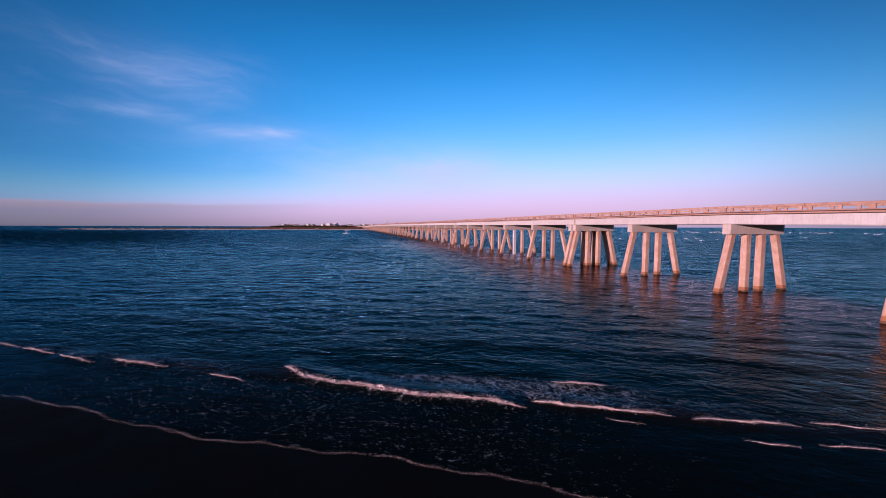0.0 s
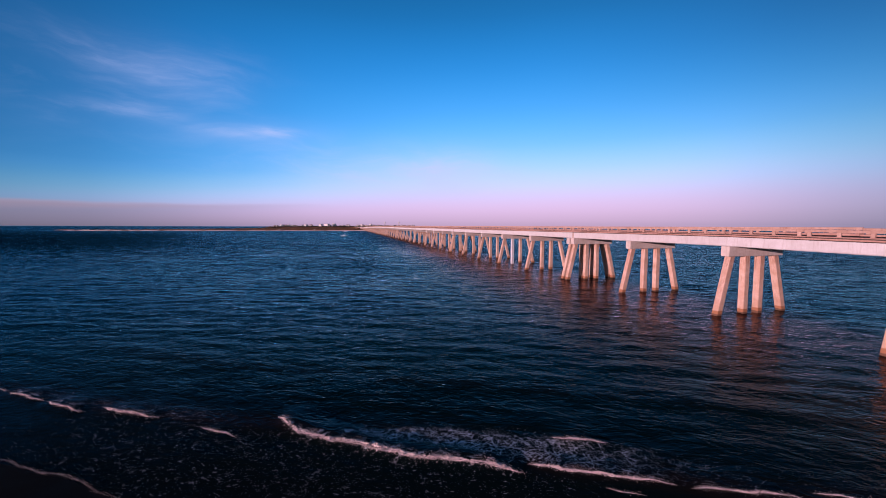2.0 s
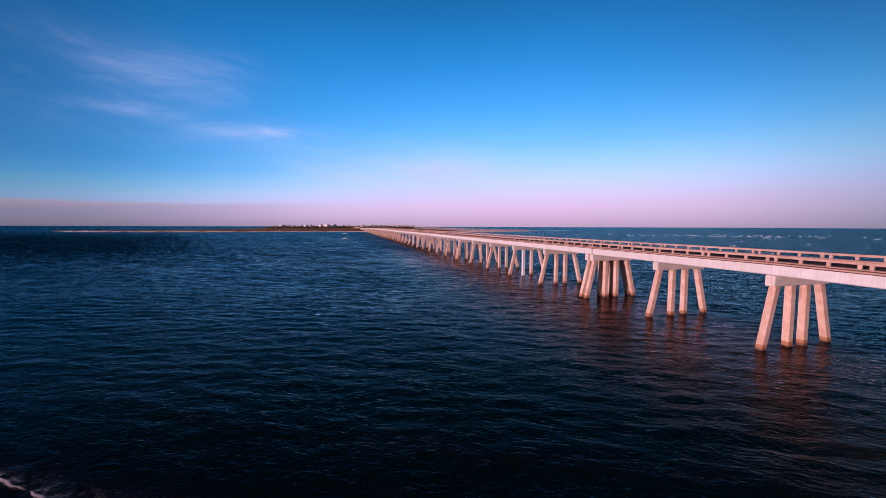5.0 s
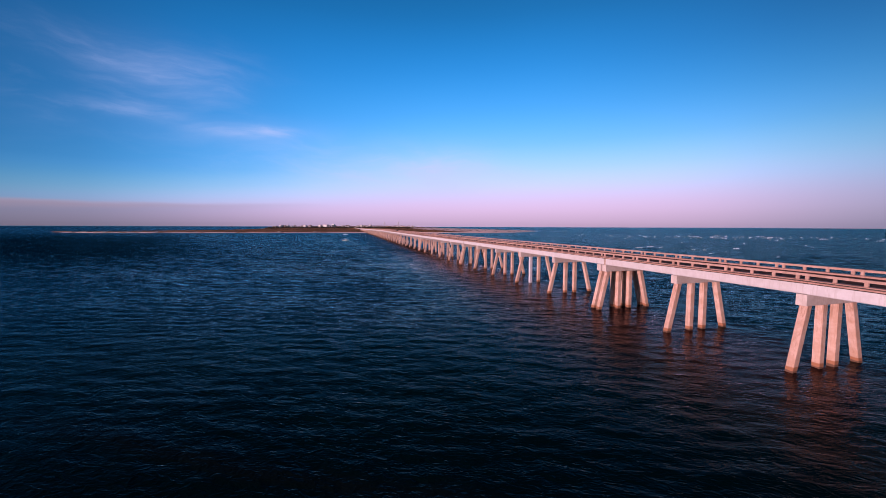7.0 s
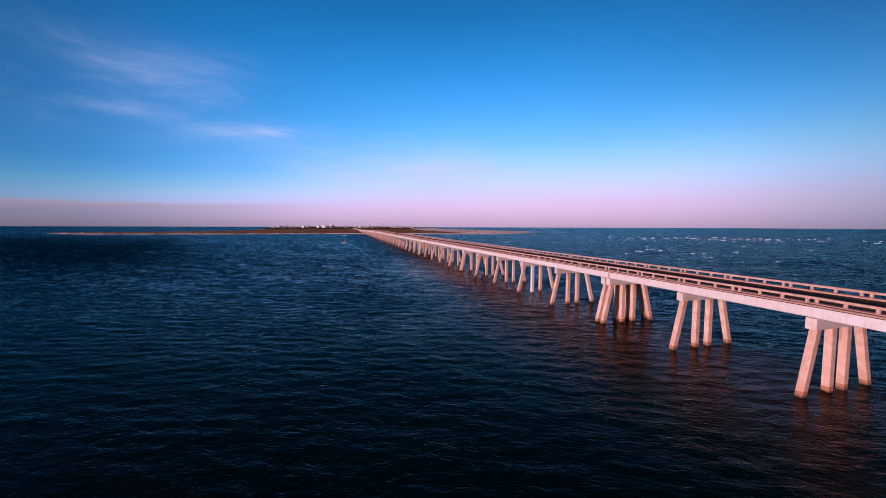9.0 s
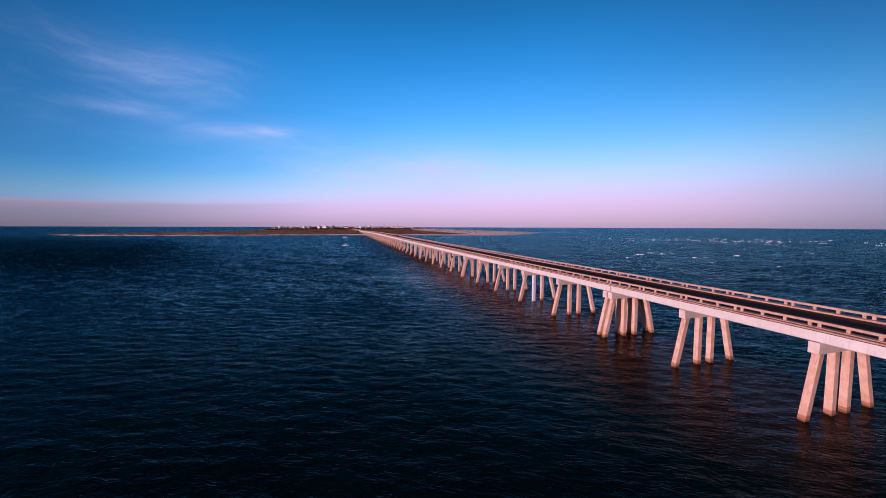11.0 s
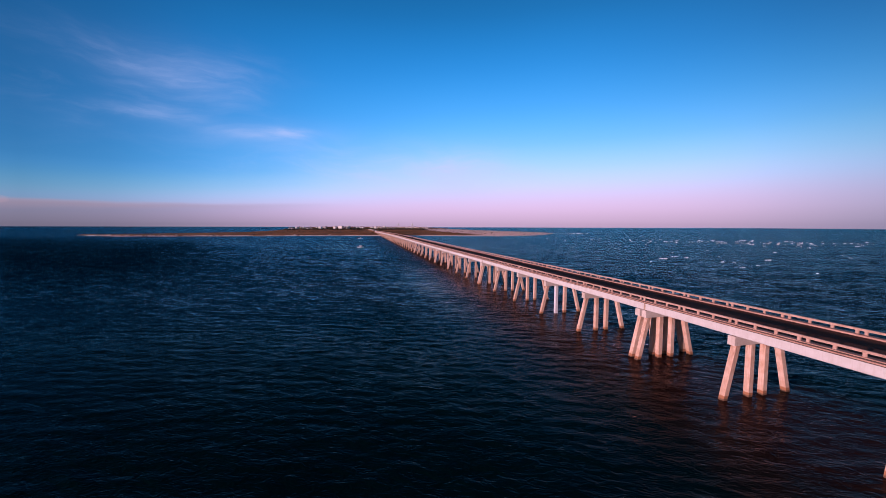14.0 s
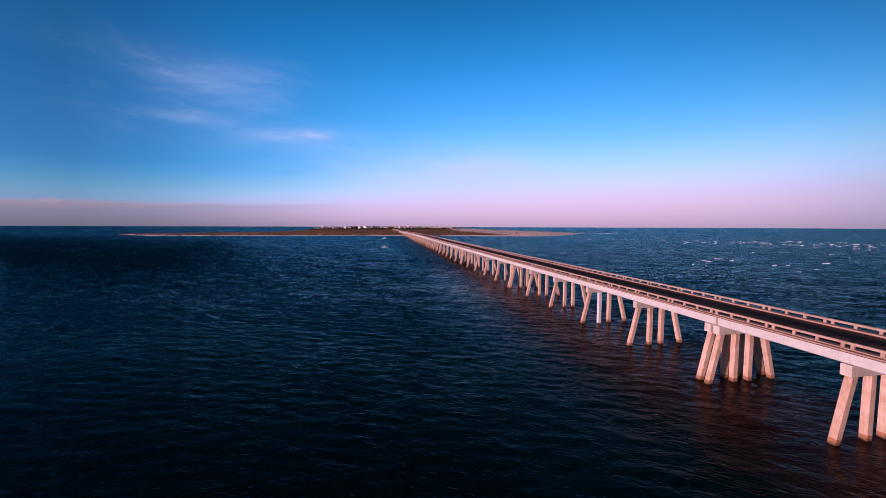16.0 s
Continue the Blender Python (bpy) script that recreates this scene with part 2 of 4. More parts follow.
def sea_water():
    m, n = material("sea_water")
    pos = n.add("ShaderNodeNewGeometry").outputs["Position"]
    foam = n.add("ShaderNodeAttribute", attribute_name="foam").outputs["Fac"]
    shoal = n.add("ShaderNodeAttribute", attribute_name="shoal").outputs["Fac"]
    turn = n.add("ShaderNodeVectorRotate", {"Vector": pos, "Angle": radians(28)}, rotation_type="Z_AXIS").outputs[0]
    def ridged(vec, scale, detail, distort):
        v = n.noise(vec, scale, detail, 0.55, distort)
        return n.math("SUBTRACT", 1.0, n.math("ABSOLUTE", n.math("MULTIPLY_ADD", v, 2.6, -1.3)))

    w1 = ridged(n.scale(turn, (0.42, 1.0, 1.0)), 0.40, 2.0, 0.3)
    w2 = ridged(n.scale(turn, (0.55, 1.0, 1.0)), 1.05, 3.0, 0.4)
    w3 = n.noise(n.scale(turn, (0.6, 1.0, 1.0)), 4.2, 3.0, 0.6, 0.4)
    gust = n.fade(n.noise(n.scale(turn, (0.35, 1, 1)), 0.035, 4.0, 0.6), 0.3, 0.7, 0.7, 1.0)
    # weaker slopes by the beach and the bridge, stronger out in the inlet, to fit reflections to the camera's view
    place = n.add("ShaderNodeSeparateXYZ", {0: pos})
    x_pos, y_pos = place.outputs[0], place.outputs[1]
    offshore = n.math("ADD", n.vmath("DOT_PRODUCT", pos, (0.471, 0.882, 0.0), 1), 50.3)
    open_sea = n.fade(offshore, 10.0, 150.0, 0.18, 0.85)
    flat_zone = n.math("MULTIPLY", n.fade(x_pos, -52.0, -26.0), n.fade(x_pos, -4.0, 8.0, 1.0, 0.0))
    # more lean at the left darkens the water there, less far out, to fit the camera's view
    lean_gain = n.fade(n.math("MULTIPLY_ADD", y_pos, 0.25, x_pos), -170.0, -50.0, 1.5, 1.0)
    lean_gain = n.math("SUBTRACT", lean_gain, n.math("MULTIPLY", n.fade(offshore, 240.0, 650.0, 0.0, 0.5), n.fade(x_pos, -150.0, -50.0, 1.0, 0.0)))
    lean_gain = n.math("MAXIMUM", lean_gain, 1.0)
    lean_gain = n.math("MULTIPLY", lean_gain, n.fade(x_pos, 10.0, 60.0, 1.0, 0.92))
    rough_water = n.math("MULTIPLY", open_sea, n.math("MULTIPLY_ADD", flat_zone, -0.40, 1.0))
    still = n.fade(offshore, 1.0, 13.0, 0.25, 1.0)
    nor = bump(n, w1, n.math("MULTIPLY", still, 0.6), 0.11)
    nor = bump(n, n.math("MULTIPLY", w2, gust), still, 0.085, nor)
    nor = bump(n, n.math("MULTIPLY", w3, gust), still, 0.035, nor)
    # slopes of the short waves, as far as the horizon
    slope = None
    for sc, st, amp in ((0.16, 0.5, 0.34), (0.55, 0.5, 0.50), (1.7, 0.6, 0.75), (4.2, 0.6, 0.50)):
        c = n.add("ShaderNodeTexNoise", {"Vector": n.scale(turn, (st, 1.0, 1.0)), "Scale": sc, "Detail": 2.0, "Roughness": 0.5}).outputs[1]
        c = n.scale(n.vmath("SUBTRACT", c, (0.5, 0.5, 0.5)), (amp * 0.85, amp, 0.0))
        slope = c if slope is None else n.vmath("ADD", slope, c)
    k = n.math("MULTIPLY", gust, rough_water)
    slope = n.scale(slope, n.add("ShaderNodeCombineXYZ", {0: k, 1: k, 2: 0.0}).outputs[0])
    slope = n.add("ShaderNodeVectorRotate", {"Vector": slope, "Angle": radians(-28)}, rotation_type="Z_AXIS").outputs[0]
    # wave normals lean towards a point behind the camera, to reflect higher, darker sky
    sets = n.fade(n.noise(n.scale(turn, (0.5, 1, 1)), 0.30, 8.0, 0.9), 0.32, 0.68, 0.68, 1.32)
    k = n.math("MULTIPLY", n.math("MULTIPLY", n.fade(offshore, 15.0, 200.0, 0.08, 0.20), n.math("MULTIPLY", sets, lean_gain)), n.math("SUBTRACT", 1.0, n.math("MULTIPLY", flat_zone, n.fade(y_pos, 120.0, 260.0, 0.55, 0.0))))
    to_view = n.vmath("NORMALIZE", n.scale(n.vmath("SUBTRACT", (-95.0, -140.0, 0.0), pos), (1, 1, 0)))
    lean = n.scale(to_view, n.add("ShaderNodeCombineXYZ", {0: k, 1: k, 2: 0.0}).outputs[0])
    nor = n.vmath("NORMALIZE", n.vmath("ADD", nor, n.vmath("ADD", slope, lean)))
    deep = n.mix(n.fade(n.noise(pos, 0.02, 3.0), 0.35, 0.7), (0.0002, 0.0046, 0.0056), (0.0002, 0.0068, 0.0080))
    col = n.mix(shoal, deep, (0.016, 0.0075, 0.0065))
    # brown of the bridge's reflection, painted into the water's base colour round the piles
    reflected_brown = n.math("ADD", n.math("ABSOLUTE", n.math("ADD", x_pos, 5.0)), n.math("MULTIPLY", n.math("SUBTRACT", n.noise(n.scale(pos, (1, 0.4, 1)), 0.07, 4.0, 0.6), 0.5), 26.0))
    reflected_brown = n.math("MULTIPLY", n.fade(reflected_brown, 6.0, 22.0, 1.0, 0.0), n.fade(y_pos, -14.0, 6.0))
    col = n.mix(reflected_brown, col, (0.018, 0.008, 0.007))
    # lace of foam
    warp = n.vmath("ADD", pos, n.scale(n.add("ShaderNodeTexNoise", {"Vector": pos, "Scale": 1.6, "Detail": 5.0, "Roughness": 0.65}).outputs[1], (0.55, 0.55, 0)))
    warp = n.scale(warp, (1, 1, 0))
    cells = n.add("ShaderNodeTexVoronoi", {"Vector": warp, "Scale": 1.9}, feature="DISTANCE_TO_EDGE").outputs[0]
    cells2 = n.add("ShaderNodeTexVoronoi", {"Vector": warp, "Scale": 4.4}, feature="DISTANCE_TO_EDGE").outputs[0]
    patch = n.noise(pos, 0.8, 6.0, 0.72)
    thick = n.math("ADD", foam, n.math("MULTIPLY", n.math("SUBTRACT", patch, 0.5), 1.3))
    wide = n.fade(thick, 0.45, 1.15, 0.016, 0.08)
    net = n.math("MAXIMUM", n.fade(n.math("DIVIDE", cells, wide), 0.3, 1.0, 1.0, 0.0), n.fade(n.math("DIVIDE", cells2, wide), 0.3, 1.0, 0.9, 0.0))
    net = n.math("MULTIPLY", net, n.fade(thick, 0.46, 0.72))
    net = n.math("MULTIPLY", net, n.fade(n.noise(pos, 1.9, 4.0, 0.7), 0.36, 0.58))
    # loose flecks between the lace and the sand
    fleck = n.noise(n.scale(turn, (0.5, 1.0, 0.0)), 9.0, 2.0, 0.6, 1.5)
    fleck = n.math("MULTIPLY", n.fade(fleck, 0.64, 0.69), n.fade(n.math("ADD", foam, n.math("MULTIPLY", n.math("SUBTRACT", patch, 0.5), 0.9)), 0.2, 0.5))
    solid = n.fade(n.math("ADD", foam, n.math("MULTIPLY", n.math("SUBTRACT", n.noise(pos, 5.0, 5.0, 0.75), 0.5), 0.9)), 1.06, 1.2)
    cover = n.math("MAXIMUM", n.math("MAXIMUM", n.math("MULTIPLY", net, 0.95), n.math("MULTIPLY", fleck, 0.5)), solid)
    cover = n.math("MULTIPLY", cover, n.fade(foam, 0.02, 0.2), clamp=True)
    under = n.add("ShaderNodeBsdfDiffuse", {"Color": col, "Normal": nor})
    # shine tinted red beside the piles, painting in a stronger reflection of the bridge
    red_shine = n.math("MULTIPLY", n.fade(x_pos, -42.0, -14.0), n.fade(x_pos, -2.0, 10.0, 1.0, 0.0))
    shine = n.mix(red_shine, (0.66, 0.97, 1.0), (0.92, 0.74, 0.72))
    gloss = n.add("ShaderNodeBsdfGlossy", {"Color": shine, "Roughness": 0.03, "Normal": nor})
    fres = n.add("ShaderNodeFresnel", {"IOR": 1.18, "Normal": nor}).outputs[0]
    fres = n.math("MULTIPLY", n.math("POWER", fres, 1.18), 1.15, clamp=True)
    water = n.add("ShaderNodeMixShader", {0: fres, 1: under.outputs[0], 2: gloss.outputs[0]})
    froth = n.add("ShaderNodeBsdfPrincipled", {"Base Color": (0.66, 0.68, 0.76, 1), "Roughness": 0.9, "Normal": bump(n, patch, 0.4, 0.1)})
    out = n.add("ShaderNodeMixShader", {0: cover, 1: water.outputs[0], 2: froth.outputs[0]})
    n.add("ShaderNodeOutputMaterial", {0: out.outputs[0]})
    return m


SEA = sea_water()


def wet_sand():
    m, n = material("wet_dark_sand")
    pos = n.add("ShaderNodeNewGeometry").outputs["Position"]
    a = n.noise(pos, 0.25, 5.0, 0.6)
    g = n.noise(pos, 25.0, 4.0, 0.7)
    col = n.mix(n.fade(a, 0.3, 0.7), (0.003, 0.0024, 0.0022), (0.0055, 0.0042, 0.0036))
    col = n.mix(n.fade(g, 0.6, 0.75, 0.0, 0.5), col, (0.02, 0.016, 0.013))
    finish(n, col, n.fade(a, 0.3, 0.7, 0.7, 0.9), bump(n, n.math("ADD", a, n.math("MULTIPLY", g, 0.05)), 0.5, 0.08), **{"Specular IOR Level": 0.06})
    return m


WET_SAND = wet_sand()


def far_land():
    m, n = material("dune_grass_and_sand")
    pos = n.add("ShaderNodeNewGeometry").outputs["Position"]
    s = n.add("ShaderNodeSeparateXYZ", {0: pos})
    a = n.noise(n.scale(pos, (1, 0.45, 1)), 0.012, 6.0, 0.65)
    b = n.noise(n.scale(pos, (1, 0.5, 1)), 0.06, 5.0, 0.7)
    grass = n.mix(n.fade(a, 0.35, 0.62), (0.12, 0.060, 0.032), (0.21, 0.105, 0.052))
    grass = n.mix(n.fade(b, 0.50, 0.66, 0.0, 0.85), grass, (0.05, 0.036, 0.022))
    sand = n.mix(b, (0.66, 0.52, 0.52), (0.52, 0.39, 0.38))
    bare = n.attr("sand")
    f = n.fade(n.math("ADD", bare, n.math("MULTIPLY", n.math("SUBTRACT", b, 0.5), 1.2)), 0.45, 0.6)
    tuft = n.add("ShaderNodeTexNoise", {"Vector": pos, "Scale": 0.5, "Detail": 3.0, "Roughness": 0.7}).outputs[1]
    rough = n.scale(n.vmath("SUBTRACT", tuft, (0.5, 0.5, 0.5)), (3.0, 3.0, 0.0))
    rough = n.vmath("ADD", rough, (-0.30, -0.22, 0.0))      # normals tilted sunward, so the land is shaded brighter than its flat shape
    nor = n.vmath("NORMALIZE", n.vmath("ADD", n.add("ShaderNodeNewGeometry").outputs["Normal"], rough))
    finish(n, n.mix(f, grass, sand), 0.95, nor, **{"Specular IOR Level": 0.1})
    return m


Nodes.attr = lambda self, name: self.add("ShaderNodeAttribute", attribute_name=name).outputs["Fac"]
LAND = far_land()


# ---------------------------------------------------------------- mesh helpers
def mesh_from(name, verts, faces, mat, smooth=False):
    me = bpy.data.meshes.new(name)
    me.from_pydata([tuple(v) for v in verts], [], faces)
    me.materials.append(mat)
    if smooth:
        me.polygons.foreach_set("use_smooth", [True] * len(me.polygons))
    me.update()
    return me


def child(name, me, parent, m=None, label="", kind=""):
    ob = new(name, me)
    ob.parent = parent
    if m is not None:
        ob.matrix_basis = m
    return tagged(ob, label, "", "", kind)


def thing(name, label, category, m=None, group="", kind=""):
    ob = new(name)
    ob.empty_display_size = 0.5
    if m is not None:
        ob.matrix_basis = m
    return tagged(ob, label, category, group, kind)


def loft(rings, cap=True):
    """Faces over rings of equal length."""
    k = len(rings[0])
    verts = [v for r in rings for v in r]
    faces = []
    for i in range(len(rings) - 1):
        for j in range(k):
            a, b = i * k + j, i * k + (j + 1) % k
            faces.append((a, b, b + k, a + k))
    if cap:
        faces.append(tuple(range(k - 1, -1, -1)))
        faces.append(tuple((len(rings) - 1) * k + j for j in range(k)))
    return verts, faces


def box_data(x0, x1, y0, y1, z0, z1, c=0.02):
    """A box with chamfered upright edges and bevelled top and bottom rims."""
    def ring(ix, z):
        a, b, d, e = x0 + ix, x1 - ix, y0 + ix, y1 - ix
        return [(a + c, d, z), (b - c, d, z), (b, d + c, z), (b, e - c, z), (b - c, e, z), (a + c, e, z), (a, e - c, z), (a, d + c, z)]
    return loft([ring(c, z0), ring(0, z0 + c), ring(0, z1 - c), ring(c, z1)])


def prism_y(profile, y0, y1):
    """A profile of (x, z), counter-clockwise seen from -y, drawn along y."""
    return loft([[(x, y0, z) for x, z in profile], [(x, y1, z) for x, z in profile]])


def merged(chunks):
    V, F = [], []
    for v, f in chunks:
        o = len(V)
        V += list(v)
        F += [tuple(i + o for i in q) for q in f]
    return V, F


# ---------------------------------------------------------------- shore and sea
SHORE = np.array((-60.0, -25.0))
ALONG, OUT = np.array((0.882, -0.471)), np.array((0.471, 0.882))      # along the beach, and out to sea


def shore_coords(x, y):
    dx, dy = x - SHORE[0], y - SHORE[1]
    return dx * ALONG[0] + dy * ALONG[1], dx * OUT[0] + dy * OUT[1]


def swash(u):
    return -0.42 + 0.0016 * (u - 1) ** 2 * np.exp(-np.abs(u) / 60) + 0.28 * np.sin(u * 0.31 + 1) + 0.12 * np.sin(u * 1.13) + 0.05 * np.sin(u * 3.1 + 2)


# crests of the breaking wave: from u, to u, distance out at both ends, fullness
CRESTS = ((-37.0, -32.0, 7.4, 6.7, 0.3), (-31.6, -27.2, 6.7, 6.2, 0.6), (-27.0, -22.6, 6.2, 5.5, 0.55), (-21.9, -16.6, 6.3, 6.05, 0.65), (-13.0, -9.8, 5.75, 5.3, 0.35), (-9.0, 7.5, 8.0, 5.85, 1.0), (7.6, 15.0, 6.5, 6.5, 0.55), (15.6, 20.6, 6.5, 6.85, 0.38), (21.2, 25.0, 7.3, 7.4, 0.22), (9.0, 12.4, 9.5, 9.6, 0.5), (11.4, 13.2, 5.45, 5.45, 0.12), (17.2, 19.4, 4.85, 4.75, 0.18), (20.3, 23.5, 5.2, 5.4, 0.12))


def crest_line(c, u):
    """Distance out of one crest; its start curls seaward."""
    u0, u1, d0, d1, full = c
    k = np.clip((u - u0) / (u1 - u0), 0, 1)
    curl = 1.0 if full == 1.0 else 0.25
    base = d1 + (d0 - d1) * (np.exp(-k * 5.5) if full == 1.0 else 1 - k)
    return base + 0.12 * curl * np.sin(u * 0.9 + u0) + 0.05 * np.sin(u * 2.3 + 1) + 0.03 * np.sin(u * 5.1)


def crest_full(c, u):
    """How strongly a crest breaks at u, tapering to its ends."""
    u0, u1, d0, d1, full = c
    return full * np.clip((u - u0) / 1.2, 0, 1) ** 0.6 * np.clip((u1 - u) / 2.0, 0, 1) ** 0.6


def breaker(u):
    return 6.55 + 0.25 * np.sin(u * 0.17 + 2.0) + 0.15 * np.sin(u * 0.61)


def graded(lo, hi, step, far, grow=1.035):
    mid = list(np.arange(lo, hi, step))
    right, s = [mid[-1] + step], step
    while right[-1] < far:
        s *= grow
        right.append(right[-1] + s)
    left, s = [mid[0] - step], step
    while left[-1] > -far:
        s *= grow
        left.append(left[-1] - s)
    return np.array(left[::-1] + mid + right)


def sea_sheet():
    xs, ys = graded(-108, 40, 0.42, 5200), graded(-42, 105, 0.42, 5200)
    X, Y = np.meshgrid(xs, ys)
    gx, gy = np.gradient(xs), np.gradient(ys)
    cell = np.maximum(*np.meshgrid(gx, gy))
    rng = np.random.RandomState(7)
    Z = np.zeros_like(X)
    u, d = shore_coords(X, Y)
    calm = np.clip((d - 1.0) / 22.0, 0.0, 1.0) ** 0.8
    for lam in np.geomspace(1.9, 26.0, 46):
        th = math.atan2(OUT[1], OUT[0]) + rng.normal(0.0, 0.42)
        k = 2 * math.pi / lam
        amp = 0.0043 * min(lam, 3.5) ** 0.7 / (1 + (lam / 10.0) ** 2)
        ph = k * (X * math.cos(th) + Y * math.sin(th)) + rng.uniform(0, 6.28)
        Z += amp * (np.exp(np.sin(ph)) - 1.27) * np.clip(1.6 - cell * 3.2 / lam, 0, 1)
    Z *= calm
    # the breaking wave and the thin sheet running up the sand
    near = np.exp(-((u - 2) / 55.0) ** 4)
    e = d - breaker(u)
    lift = 0.05 * np.exp(-(np.where(e < 0, e / 0.6, e / 1.7)) ** 2) * near
    for c in CRESTS:
        ec = d - crest_line(c, u)
        lift = np.maximum(lift, 0.24 * np.exp(-(np.where(ec < 0, ec / 0.35, ec / 1.4)) ** 2) * crest_full(c, u))
    e2 = d - (breaker(u + 7) + 9.5 + 0.8 * np.sin(u * 0.12))
    lift = lift + 0.16 * np.exp(-(np.where(e2 < 0, e2 / 1.1, e2 / 2.4)) ** 2) * near * (0.45 + 0.55 * np.sin(u * 0.23 + 0.6) * np.sin(u * 0.071 + 2))
    Z += lift
    Z = np.where(d < 1.0, Z * np.clip(d, 0, 1), Z)
    foam = 0.40 * np.clip((d - swash(u)) / 0.7, 0, 1) * np.clip((7.5 - d) / 1.5, 0, 1) * np.exp(-((u + 6) / 22.0) ** 4)
    band = (0.9 * np.clip((u + 6.5) / 5, 0, 1) * (0.35 + 0.65 * np.clip((20 - u) / 12, 0, 1)))
    patchy = 0.98 * band * np.clip((e + 0.2) / 0.5, 0, 1) * np.clip((2.0 + 0.17 * np.clip(u + 6, 0, 14) - e) / 1.8, 0, 1)
    left = 0.55 * np.clip(e / 0.5 + 1, 0, 1) * np.clip((2.2 - e) / 1.5, 0, 1) * np.clip((-10 - u) / 3, 0, 1)
    rim = 0.42 * np.exp(-((d - swash(u) - 0.15) / 0.2) ** 2) * np.clip((30 - u) / 14, 0, 1)
    foam = np.maximum.reduce([foam, patchy, left, rim]) * near
    for c in CRESTS:
        ec = d - crest_line(c, u)
        foam = np.maximum(foam, min(1.05, 0.5 + 1.2 * c[4]) * np.exp(-((ec - 0.1) / 0.25) ** 2) * np.minimum(1, 1.3 * crest_full(c, u)))
    shoal = np.clip((14 - d) / 12.0, 0, 1) * 0.15 + 0.5 * np.exp(-((e - 0.5) / 0.9) ** 2) + 0.15 * np.exp(-(e2 / 1.2) ** 2)
    shoal = np.clip(shoal, 0, 1) * near
    nx, ny = len(xs), len(ys)
    me = bpy.data.meshes.new("sea")
    me.vertices.add(nx * ny)
    me.vertices.foreach_set("co", np.stack([X, Y, Z], -1).astype(np.float32).ravel())
    i = np.arange((ny - 1) * (nx - 1))
    a = (i // (nx - 1)) * nx + i % (nx - 1)
    quads = np.stack([a, a + 1, a + nx + 1, a + nx], -1).astype(np.int32)
    me.loops.add(quads.size)
    me.loops.foreach_set("vertex_index", quads.ravel())
    me.polygons.add(len(quads))
    me.polygons.foreach_set("loop_start", np.arange(0, quads.size, 4, dtype=np.int32))
    me.polygons.foreach_set("use_smooth", np.ones(len(quads), dtype=bool))
    for name, val in (("foam", foam), ("shoal", shoal)):
        me.attributes.new(name, "FLOAT", "POINT").data.foreach_set("value", val.astype(np.float32).ravel())
    me.materials.append(SEA)
    me.update()
    me.validate()
    return tagged(new("water", me), "dark blue choppy sea water of the inlet", "water", "", "structure")


sea_sheet()


def beach_sheet():
    us, ds = np.arange(-400, 401, 2.0), np.concatenate([np.arange(6, -12, -0.6), np.arange(-12, -140, -3.0)])
    V = []
    for dd in ds:
        for uu in us:
            s = swash(uu)
            t = s - dd
            z = 0.045 * t if t < 30 else 1.35 + 0.02 * (t - 30)
            z += 0.05 * noise.noise((uu * 0.12, dd * 0.2, 3)) * min(1.0, max(0.0, t))
            p = SHORE + ALONG * uu + OUT * dd
            V.append((p[0], p[1], z))
    n = len(us)
    F = [(r * n + c, r * n + c + 1, (r + 1) * n + c + 1, (r + 1) * n + c) for r in range(len(ds) - 1) for c in range(n - 1)]
    F = [q[::-1] for q in F]
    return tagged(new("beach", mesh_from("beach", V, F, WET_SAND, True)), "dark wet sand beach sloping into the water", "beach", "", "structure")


beach_sheet()
# swash froth: dimming towards the view's edge put into a darker colour
DIMMED_FROTH = plain("dimmed_froth", (0.74, 0.60, 0.57), 0.9, 0.0, 0.6, 9.0)
# strong speckle paints sunlit and shaded grains into the froth's colour
FROTH = plain("sea_froth", (0.88, 0.72, 0.72), 0.9, 0.0, 0.68, 14.0)


def blob_cloud(points, name, label, category, tall=0.8, mat=None):
    """Small rough lumps of froth, joined."""
    rng = random.Random(5)
    V, F = [], []
    for x, y, z, r, stretch, turn in points:
        o = len(V)
        ca, sa = math.cos(turn), math.sin(turn)
        for dx, dy, dz in ((1, 0, 0), (0.3, 0.95, 0), (-0.8, 0.6, 0), (-0.8, -0.6, 0), (0.3, -0.95, 0), (0.1, 0.1, tall)):
            k = r * rng.uniform(0.65, 1.25)
            lx, ly = dx * k * stretch, dy * k
            V.append((x + lx * ca - ly * sa, y + lx * sa + ly * ca, z + dz * k))
        F += [(o + i, o + (i + 1) % 5, o + 5) for i in range(5)]
    return tagged(new(name, mesh_from(name, V, F, mat or FROTH)), label, category, "", "stuff")


